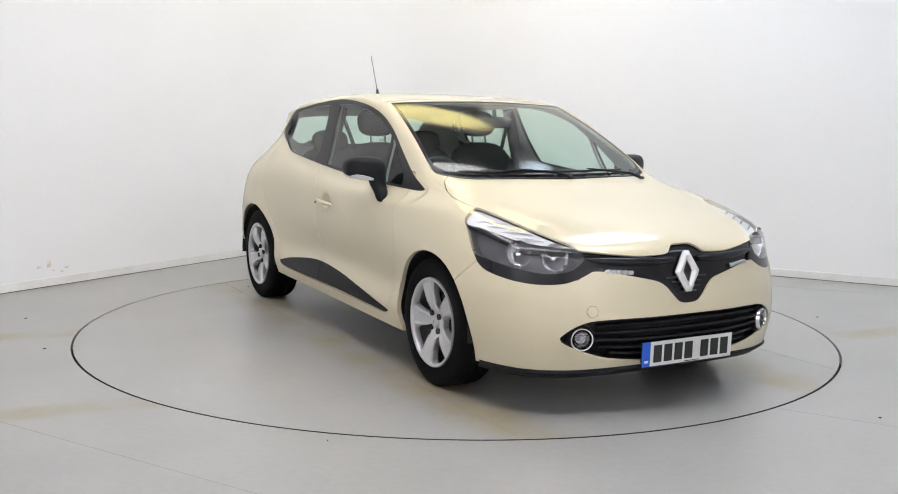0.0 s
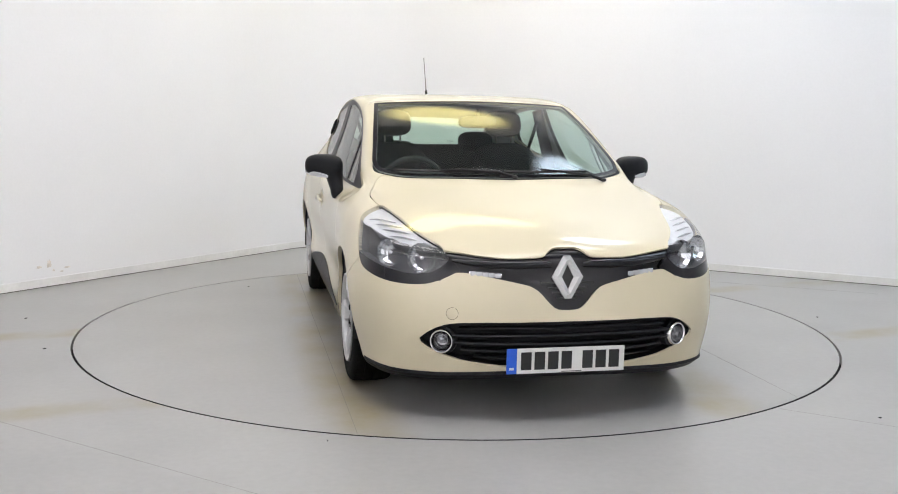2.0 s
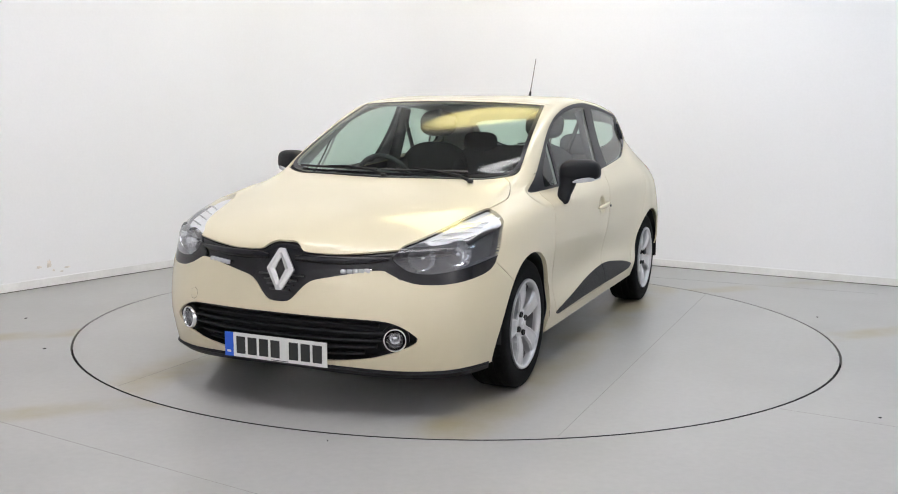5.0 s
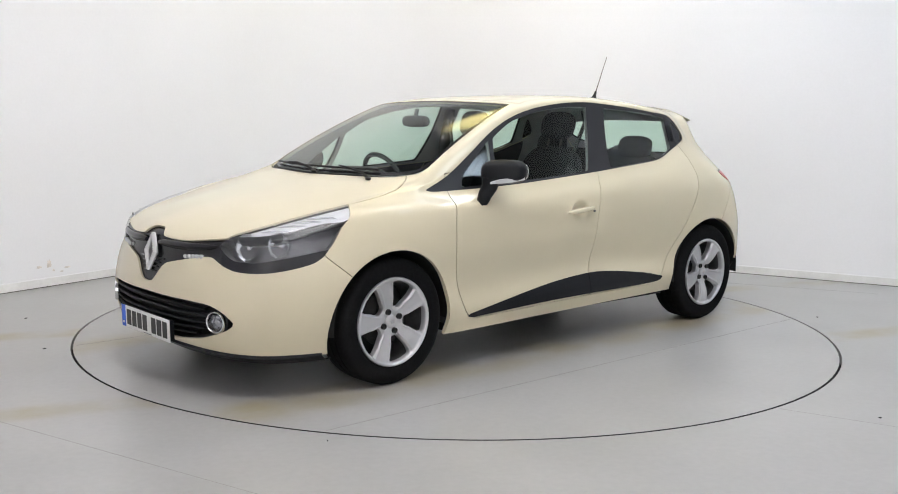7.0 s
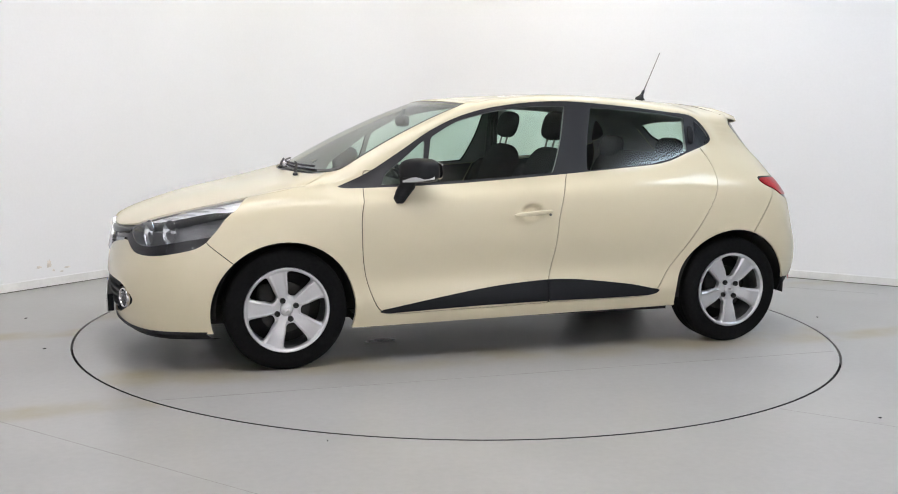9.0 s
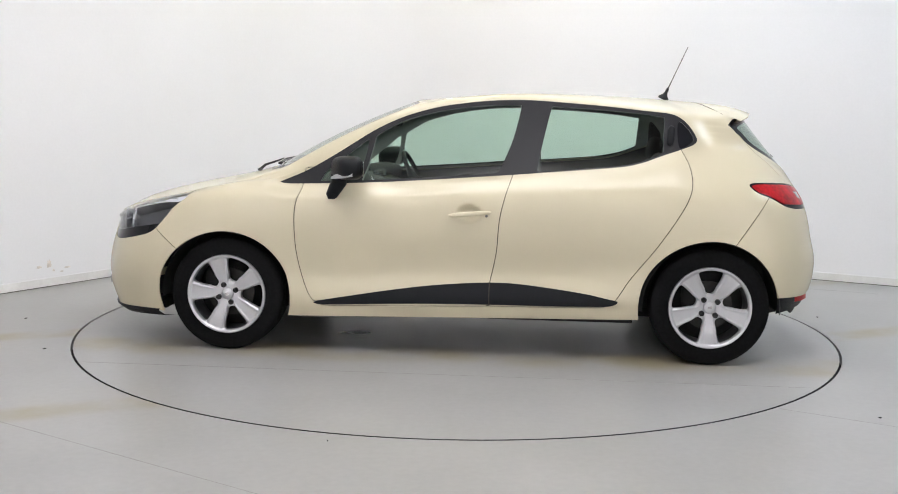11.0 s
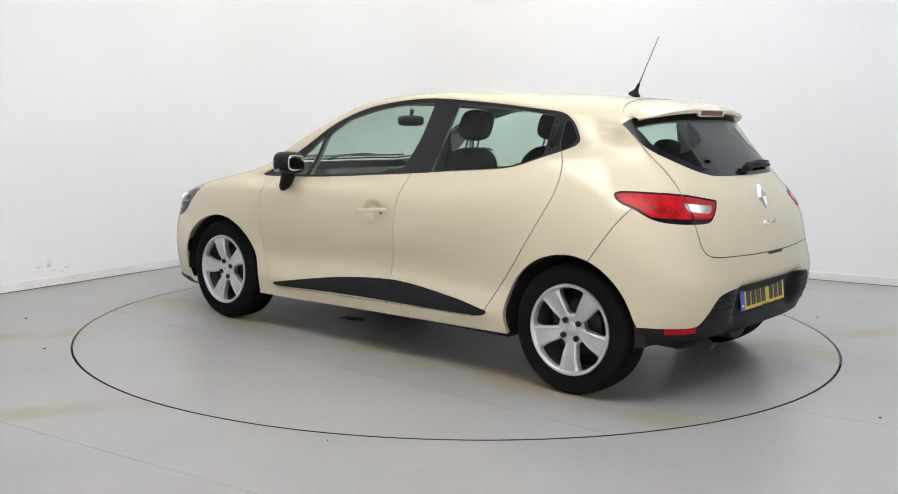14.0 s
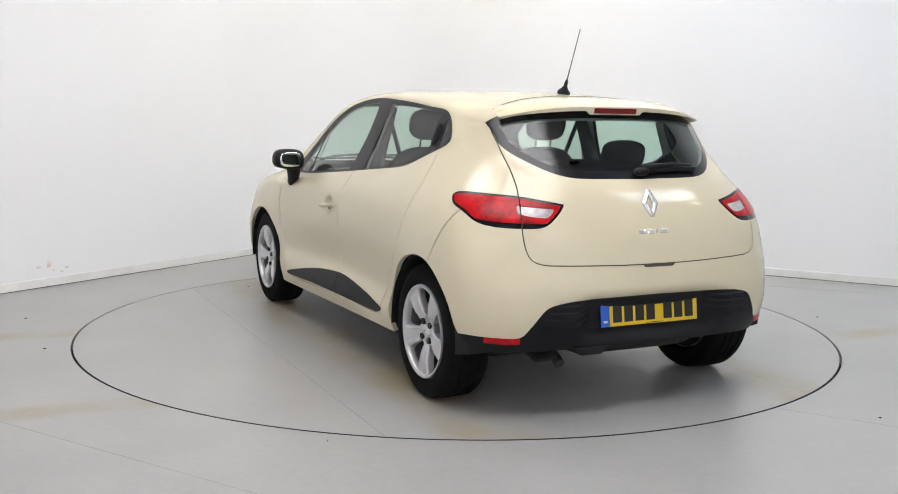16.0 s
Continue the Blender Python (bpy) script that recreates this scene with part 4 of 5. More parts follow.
def diamond(w, h, wi, hi, depth, m, cut=0.13):
    """A pierced upright lozenge with blunt top and bottom and a raised ridge."""
    bm = bmesh.new()
    def loop(w, h, d, c):
        return [bm.verts.new(m @ Vector(p)) for p in ((w, 0, d), (w * c, h, d), (-w * c, h, d), (-w, 0, d), (-w * c, -h, d), (w * c, -h, d))]
    rings = [loop(w, h, 0, cut * 1.6), loop(w * .98, h * .985, depth * .5, cut * 1.6), loop((w + wi) / 2, (h + hi) / 2, depth, cut), loop(wi, hi, depth * .55, .06), loop(wi, hi, 0, .06)]
    for a, b in zip(rings, rings[1:]):
        for i in range(6):
            bm.faces.new((a[i], a[(i + 1) % 6], b[(i + 1) % 6], b[i]))
    bmesh.ops.recalc_face_normals(bm, faces=bm.faces)
    return bm


front_c = Vector((2.114, 0.0, .622))
part("emblem", diamond(.070, .092, .026, .050, .016, facing(front_c, (0.985, 0, 0.17))), SATIN, car, "silver diamond emblem", smooth=False)
bm = bmesh.new()
slab(bm, [(.028, 0), (0, .052), (-.028, 0), (0, -.052)], -.004, .002, 2, facing(front_c, (0.985, 0, 0.17)))
part("emblem_back", bm, PLATE_BLACK, car, smooth=False)
rear_c, rear_n = on_shell((-1.84, 0, .925))
rear_n = Vector((-.93, 0, .36))
part("emblem", diamond(.044, .062, .016, .034, .012, facing(rear_c + Vector((-.004, 0, 0)), rear_n)), SATIN, tailgate, "silver diamond emblem", smooth=False)

# plain silver shapes where the model name stands on the tailgate
for y, w in ((.078, .034), (.034, .030), (.003, .008), (-.036, .040)):
    c, n = on_shell((-1.88, y - .01, .802))
    bm = bmesh.new()
    add_box(bm, (-w / 2, -.0095, -.002), (w / 2, .0095, .004), facing(c, n), 0.002)
    part("badge_bar", bm, SATIN, tailgate, smooth=False)

# ---- lower intake ----
for k, z in enumerate((.408, .376, .344, .312, .282)):
    w = (.47, .50, .49, .46, .40)[k]
    bm = bmesh.new()
    rows = []
    for y in np.linspace(-w, w, 25):
        c, n = on_shell((2.12, y, z))
        d = Vector((n.x, n.y, 0)).normalized()
        rows.append([bm.verts.new(c - d * a + Vector((0, 0, b))) for a, b in ((.016, -.006), (.010, .001), (.016, .006), (.040, .008), (.040, -.006))])
    for p, q in zip(rows, rows[1:]):
        for i in range(5):
            bm.faces.new((p[i], q[i], q[(i + 1) % 5], p[(i + 1) % 5]))
    bm.faces.new(rows[0])
    bm.faces.new(rows[-1][::-1])
    bmesh.ops.recalc_face_normals(bm, faces=bm.faces)
    part("intake_slat", bm, BLACK_PLASTIC, car, smooth=False)
for s in (1, -1):
    c, n = on_shell((2.075, .531 * s, .353))
    m = facing(c - n * .004, (n.x, n.y, 0))
    fog = new("fog_lamp")
    fog.parent = car
    bm = bmesh.new()
    dish(bm, [(.040, -.02), (.041, .0), (.044, .005), (.048, .005), (.051, 0), (.052, -.03)], m, 36)
    part("ring", bm, CHROME, fog)
    bm = bmesh.new()
    dish(bm, [(.037, -.004), (.034, -.018), (.024, -.028), (.012, -.03), (.012, -.016), (0, -.014)], m, 11)
    part("reflector", bm, FOG_STEEL, fog, smooth=False)
    bm = bmesh.new()
    dish(bm, [(.037, 0), (.025, .004), (0, .006)], m)
    part("lens", bm, CLEAR, fog).visible_shadow = False
    bm = bmesh.new()
    dish(bm, [(.062, -.05), (.060, -.016), (.050, -.010)], m)
    part("surround", bm, BLACK_PLASTIC, fog)
c, n = on_shell((2.083, -.487, .472))
bm = bmesh.new()
dish(bm, [(.0245, -.002), (.0245, .0012), (.0225, .0018), (0, .0019)], facing(c, n))
part("tow_eye_cover", bm, PAINT, car)
bm = bmesh.new()
dish(bm, [(.0260, .0003), (.0243, .0006)], facing(c, n))
part("panel_gap", bm, SEAM, car)

# black chin under the front bumper and the black lower edge of the sides
def skirt(rows_of, depth, inset, mat, name, lead):
    for s in (1, -1):
        bm = bmesh.new()
        last = None
        for x, y, z in rows_of:
            p = Vector((x, y * s, z))
            o = Vector((x, y * s, 0)).normalized()
            now = [bm.verts.new(p + o * (lead - .006) + Vector((0, 0, .012))), bm.verts.new(p + o * lead), bm.verts.new(p - o * inset - Vector((0, 0, depth))), bm.verts.new(p - o * (inset + .05) - Vector((0, 0, depth)))]
            if last:
                for i in range(3):
                    bm.faces.new((last[i], now[i], now[i + 1], last[i + 1]))
            last = now
        bmesh.ops.recalc_face_normals(bm, faces=bm.faces)
        part(name, bm, mat, car)


BOTTOM = GRID[0]
skirt([tuple(p) for p in BOTTOM if p[0] > 1.665], .030, .03, BLACK_PLASTIC, "front_lip", .010)
skirt([tuple(p) for p in BOTTOM if -.93 < p[0] < .94], .012, .06, DARK, "sill_flange", -.03)

# ---- rear lights, spoiler, rear window things ----
for s in (1, -1):
    light = panel_part("tail_light", "tail_trim", GLOSS_BLACK, car, (s,), 0.002, 0, text="red and clear tail light with a black border")
    panel_part("red_lens", "tail_outer", RED_LENS, light, (s,), -.002, 0.006, text="red tail light lens")
    panel_part("red_lens", "tail_inner", RED_LENS, light, (s,), -.002, 0.006, text="red tail light lens")
    panel_part("white_lens", "white_outer", SMOKE_LENS, light, (s,), .001, 0.006, text="clear reversing lens")
    panel_part("white_lens", "white_inner", WHITE_LENS, light, (s,), .001, 0.006, text="clear reversing lens")
    bm = bmesh.new()
    rows = []
    for k in range(7):
        f = k / 6
        c, n = on_shell((-1.745 - .09 * f, (.762 - .125 * f) * s, .356))
        rows.append([bm.verts.new(c + n * d + Vector((0, 0, z))) for d, z in ((.001, .012), (.006, .010), (.006, -.013), (.001, -.015))])
    for p, q in zip(rows, rows[1:]):
        for i in range(3):
            bm.faces.new((p[i], q[i], q[i + 1], p[i + 1]))
    bmesh.ops.recalc_face_normals(bm, faces=bm.faces)
    part("reflector", bm, RED_LENS, car, "red rear reflector")

# ribs in the black bumper insert beside the plate, and the block under its lower edge
for s in (1, -1):
    for z, y1 in ((.500, .51), (.470, .545), (.440, .565), (.410, .585)):
        bm = bmesh.new()
        rows = []
        for y in np.linspace(.315, y1, 9):
            c, n = on_shell((-1.88, y * s, z))
            w = 1 - .8 * abs((y - .315) / (y1 - .315) * 2 - 1) ** 6
            rows.append([bm.verts.new(c + n * (d * w - .004) + Vector((0, 0, h))) for d, h in ((0, .012), (.006, .008), (.007, .003), (.001, -.012))])
        for p, q in zip(rows, rows[1:]):
            for i in range(3):
                bm.faces.new((p[i], q[i], q[i + 1], p[i + 1]))
        bmesh.ops.recalc_face_normals(bm, faces=bm.faces)
        part("bumper_rib", bm, BLACK_PLASTIC, car)
bm = bmesh.new()
slab(bm, [(.22, .315), (.40, .315), (.36, .283), (.26, .283)], -1.885, -1.80, 0)
part("bumper_block", bm, BLACK_PLASTIC, car, smooth=False)

# roof spoiler: a curved blade over the rear window
spoiler = new("spoiler")
spoiler.parent = tailgate
bm = bmesh.new()
ys = np.array([0, .15, .30, .44, .545])
along = np.linspace(0, .545, 20)
edge_a = spline([on_shell((-1.27 - .10 * (y / .545) ** 3, y, 1.40 - .06 * (y / .545) ** 2))[0] for y in ys], ys, along)
edge_b = spline([on_shell((-1.40 - .01 * (y / .545) ** 2, y, 1.37 - .06 * (y / .545) ** 2))[0] for y in ys], ys, along)
edge_c = spline([on_shell((-1.475 + .03 * (y / .545) ** 3, y, 1.322 - .04 * (y / .545) ** 2))[0] for y in ys], ys, along)
edge_t = spline([(-1.560 + .10 * (y / .545) ** 4, y * 1.02, 1.338 - .052 * (y / .545) ** 3) for y in ys], ys, along)
rows = []
for s in (-1, 1):
    for k in (range(19, -1, -1) if s < 0 else range(1, 20)):
        a, b, c, tip = [Vector((e[k][0], e[k][1] * s, e[k][2])) for e in (edge_a, edge_b, edge_c, edge_t)]
        thin = 1 - .8 * (along[k] / .545) ** 4
        rows.append([bm.verts.new(v) for v in (a + Vector((.006, 0, -.002)), a.lerp(b, .3) + Vector((0, 0, .003)), b + Vector((0, 0, .007 * thin)), b.lerp(tip, .55) + Vector((0, 0, .008 * thin)), tip, tip + Vector((.004, 0, -.018 * thin)),
                                               c.lerp(tip, .45) + Vector((0, 0, -.012 * thin)), c + Vector((.012, 0, 0)))])
for p, q in zip(rows, rows[1:]):
    for i in range(7):
        bm.faces.new((p[i], q[i], q[i + 1], p[i + 1]))
bmesh.ops.recalc_face_normals(bm, faces=bm.faces)
part("blade", bm, PAINT, spoiler, "cream roof spoiler blade")
bm = bmesh.new()
seam = [Vector((p[0] + .004, p[1] * s, p[2] + .0005)) for s in (-1, 1) for p in (edge_a[::-1] if s < 0 else edge_a[1:])]
tube(bm, seam, [.0022] * len(seam), 6)
part("panel_gap", bm, SEAM, spoiler)
bm = bmesh.new()
add_box(bm, (-.115, -.013, -.004), (.115, .011, .006), facing((-1.556, 0, 1.322), (-1, 0, -.15)), 0.003)
part("brake_light", bm, DARK_RED, spoiler, "red high-level brake light", smooth=False)
bm = bmesh.new()
slab(bm, [(-.175, .012), (.175, .012), (.135, -.019), (-.135, -.019)], -.012, .001, 2, facing((-1.556, 0, 1.322), (-1, 0, -.15)))
part("brake_light_surround", bm, PAINT, spoiler, smooth=False)
wiper = new("rear_wiper")
wiper.parent = tailgate
c0, n0 = on_shell((-1.745, -.015, 1.052))
bm = bmesh.new()
blob(bm, c0 + n0 * .016, (.022, .034, .020), 2.6, 16, 8)
part("hub", bm, BLACK_PLASTIC, wiper)
bm = bmesh.new()
pts = [on_shell((-1.73, y, z)) for y, z in ((-.01, 1.055), (-.10, 1.068), (-.2, 1.076), (-.30, 1.076))]
tube(bm, [c + n * .028 for c, n in pts], [.013, .011, .010, .006], 8)
part("arm", bm, BLACK_PLASTIC, wiper)
bm = bmesh.new()
pts = [on_shell((-1.73, y, z)) for y, z in ((-.03, 1.042), (-.12, 1.054), (-.22, 1.060), (-.33, 1.066))]
tube(bm, [c + n * .012 for c, n in pts], [.010] * 4, 8)
part("blade", bm, BLACK_PLASTIC, wiper)
bm = bmesh.new()
slab(bm, [(-.072, .655), (.072, .655), (.085, .668), (-.085, .668)], -1.925, -1.9, 0)
part("tailgate_release", bm, SEAM, tailgate, smooth=False)
for y, w in ((.315, .016), (.297, .012), (.283, .010)):
    c, n = on_shell((-1.68, y, 1.085))
    bm = bmesh.new()
    add_box(bm, (-w / 2, -.008, .001), (w / 2, .008, .002), facing(c, n))
    part("sticker", bm, STICKER, tailgate, smooth=False)


# ---- number plates: plain bars stand for the characters ----
def number_plate(place, normal, mat, parent, label):
    m = facing(place, normal)
    ob = new("number_plate")
    ob.parent = parent
    ob["label"] = label
    bm = bmesh.new()
    add_box(bm, (-.215, -.0545, 0), (.26, .0545, .004), m, 0.0015)
    part("plate", bm, mat, ob, smooth=False)
    bm = bmesh.new()
    add_box(bm, (-.26, -.0545, 0), (-.2155, .0545, .004), m, 0.0015)
    part("blue_band", bm, PLATE_BLUE, ob, smooth=False)
    bm = bmesh.new()
    add_box(bm, (-.248, -.037, .0042), (-.228, -.027, .005), m)
    part("mark", bm, PLATE_WHITE, ob, smooth=False)
    x = -.198
    for k in range(7):
        bm = bmesh.new()
        add_box(bm, (x, -.0385, .0042), (x + .046, .0385, .0052), m)
        part("character_bar", bm, PLATE_BLACK, ob, smooth=False)
        x += .059 + (.034 if k == 3 else 0)
    bm = bmesh.new()
    add_box(bm, (-.02, -.051, .0042), (.07, -.048, .0048), m)
    part("character_bar", bm, PLATE_BLACK, ob, smooth=False)
    bm = bmesh.new()
    add_box(bm, (-.24, -.045, -.03), (.24, .045, -.0005), m)
    part("backing", bm, BLACK_PLASTIC, ob, smooth=False)


number_plate((2.152, -.008, .276), (1, 0, -.03), PLATE_WHITE, car, "white front number plate with a blue band")
number_plate((-1.868, 0, .449), (-1, 0, .12), PLATE_YELLOW, car, "yellow rear number plate with a blue band")

# ---- wheels ----
ALLOY_DARK = material("alloy_inside", (0.16, 0.16, 0.165), 0.45, metal=0.7, stain=0.3, stain_scale=15)

def rim_face():
    """The outer face of a five-spoke rim, as triangles with openings between the spokes; axis y, outwards at +y."""
    rs, na = np.linspace(.034, .214, 46), 240
    R, A = np.meshgrid(rs, np.linspace(0, 2 * math.pi, na, endpoint=False), indexing="ij")
    a = (A + math.pi / 5) % (2 * math.pi / 5) - math.pi / 5
    across, along = np.abs(R * np.sin(a)), R * np.cos(a)
    half = .026 + .012 * ease(along, .06, .12) + .017 * ease(along, .11, .215)
    k = .020
    f = half - across
    for g in (.072 - R, R - .199):
        h = np.clip(.5 + .5 * (f - g) / k, 0, 1)
        f = f * h + g * (1 - h) + k * h * (1 - h)
    dep = -.004 - .020 * ease(R, .15, .03) + .010 * ease(R, .195, .206) - .007 * ease(across / half, .78, 1.0) * ease(R, .2, .19) * ease(R, .055, .075)
    dep = dep + .003 * ease(across / half, .55, .76) * ease(across / half, .98, .82) * ease(R, .2, .19) * ease(R, .07, .085)
    P = np.stack([R * np.cos(A), dep, R * np.sin(A)], 2)
    du, dv = np.gradient(P, axis=0), np.roll(P, -1, 1) - np.roll(P, 1, 1)
    n = np.cross(du, dv)
    n /= np.linalg.norm(n, axis=2)[:, :, None]
    n *= np.sign(n[..., 1:2])
    i = np.arange(46 * na).reshape(46, na)
    j = np.roll(i, -1, 1)
    q = [i[:-1].ravel(), i[1:].ravel(), j[1:].ravel(), j[:-1].ravel()]
    t = np.vstack([np.stack([q[0], q[2], q[1]], 1), np.stack([q[0], q[3], q[2]], 1)])
    c = Cut(np.hstack([P.reshape(-1, 3), n.reshape(-1, 3)]), t, f.reshape(-1, 1))
    c.split(6)
    t = c.T[c.A[c.T][:, :, 6].mean(1) > 0]
    p0, p1, p2 = (c.A[t[:, m], :3] for m in range(3))
    if np.cross(p1 - p0, p2 - p0)[:, 1].mean() < 0:
        t = t[:, ::-1]
    bm = bmesh.new()
    vs = [bm.verts.new(v[:3]) for v in c.A]
    for tri in t:
        bm.faces.new([vs[m] for m in tri])
    bmesh.ops.delete(bm, geom=[v for v in bm.verts if not v.link_faces], context="VERTS")
    rim = [e for e in bm.edges if e.is_boundary]
    out = bmesh.ops.extrude_edge_only(bm, edges=rim)
    for v in out["geom"]:
        if isinstance(v, bmesh.types.BMVert):
            v.co.y -= .030
    return bm


def make_wheel(turn):
    w = new("wheel")
    w["label"] = "black tyre on a silver five-spoke alloy rim"
    bm = bmesh.new()
    prof = [(.213, -.006), (.222, -.001), (.236, .0), (.262, .003), (.286, .0), (.300, -.008), (.3075, -.022), (.3085, -.05), (.3035, -.052), (.3035, -.058), (.309, -.060), (.3095, -.095), (.304, -.097), (.304, -.103), (.3095, -.105),
            (.309, -.140), (.3035, -.142), (.3035, -.148), (.308, -.150), (.306, -.178), (.298, -.192), (.27, -.2), (.215, -.195)]
    revolve(bm, prof, 72)
    for i in range(60):
        a = 2 * math.pi * i / 60
        add_box(bm, (.296, -.046, -.0012), (.3082, -.018, .0012), pose(0, 0, 0, 0, math.degrees(-a), 0))
    part("tyre", bm, TYRE, w, "black rubber tyre")
    rim = part("rim", rim_face(), ALLOY, w, "silver five-spoke alloy rim")
    rim.matrix_basis = pose(0, 0, 0, 0, turn, 0)
    bm = bmesh.new()
    revolve(bm, [(.2135, -.004), (.2175, -.001), (.2185, -.006), (.214, -.014), (.206, -.018), (.200, -.03), (.197, -.10), (.2, -.19)], 64)
    part("barrel", bm, ALLOY_DARK, w)
    # added dark disc closing the barrel, in place of the shade inside
    bm = bmesh.new()
    revolve(bm, [(.199, -.170), (.12, -.160), (.001, -.158)], 40)
    part("shade_disc", bm, DARK, w)
    bm = bmesh.new()
    revolve(bm, [(.001, -.075), (.055, -.075), (.06, -.085), (.13, -.085), (.13, -.098), (.001, -.1)], 40)
    part("brake_disc", bm, DARK_STEEL, w)
    bm = bmesh.new()
    blob(bm, (.095, -.09, .05), (.045, .03, .075), 3)
    part("caliper", bm, DARK, w)
    bm = bmesh.new()
    revolve(bm, [(.001, -.012), (.020, -.013), (.027, -.015), (.0315, -.019), (.034, -.026), (.036, -.03)], 32)
    part("centre_cap", bm, ALLOY, w)
    bm = bmesh.new()
    add_box(bm, (-.007, -.013, -.010), (.007, -.0105, .010), pose(0, 0, 0, 0, turn + 12, 0))
    part("cap_emblem", bm, CHROME, w, smooth=False)
    for k in range(4):
        a = radians(turn + 52 + 90 * k)
        x, z = .051 * math.cos(a), .051 * math.sin(a)
        bm = bmesh.new()
        revolve(bm, [(.0001, -.0165), (.009, -.0165), (.0105, -.0195), (.0135, -.0135), (.0145, -.0125), (.0148, -.03)], 18)
        bmesh.ops.translate(bm, vec=(x, 0, z), verts=bm.verts)
        part("wheel_bolt", bm, PLATE_BLACK, w)
    return w


HUB_Y = .838
for i, (x, s) in enumerate(((1.2945, 1), (-1.2945, 1), (1.2945, -1), (-1.2945, -1))):
    wheel = make_wheel((-75, 90, 0, 20)[i])
    wheel.parent = car
    wheel.matrix_basis = pose(x, HUB_Y * s, .309, 0, 0, 0 if s > 0 else 180)
    bm = bmesh.new()
    r = .352
    prof = [(.352, s * .845), (.372, s * .79), (.372, s * .48), (.02, s * .48)]
    rings = []
    for k in range(33):
        a = radians(-5 + 190 * k / 32)
        rings.append([bm.verts.new((x + q * math.cos(a), y, .31 + q * math.sin(a) * .985)) for q, y in prof])
    for p, q in zip(rings, rings[1:]):
        for j in range(3):
            bm.faces.new((p[j], q[j], q[j + 1], p[j + 1]))
    part("wheel_arch_liner", bm, DARK, car)

# ---- underside ----
bm = bmesh.new()
add_box(bm, (-1.45, -.56, .20), (1.90, .56, .25))
add_box(bm, (-.90, -.78, .205), (.92, .78, .245))
add_box(bm, (1.69, -.68, .19), (1.88, .68, .24))
part("underbody", bm, DARK, car, smooth=False)
bm = bmesh.new()
tube(bm, [(-.6, .30, .215), (-1.3, .34, .215), (-1.65, .43, .235), (-1.78, .43, .265), (-1.82, .43, .240)], [.022, .022, .03, .024, .023], 12)
part("exhaust_pipe", bm, DARK_STEEL, car, "worn steel exhaust pipe")
bm = bmesh.new()
blob(bm, (-1.60, -.05, .285), (.13, .36, .055), 4)
part("silencer", bm, DARK, car)
bm = bmesh.new()
tube(bm, [(-1.29, -.62, .25), (-1.29, .62, .25)], [.045, .045], 12)
part("rear_axle", bm, DARK, car)

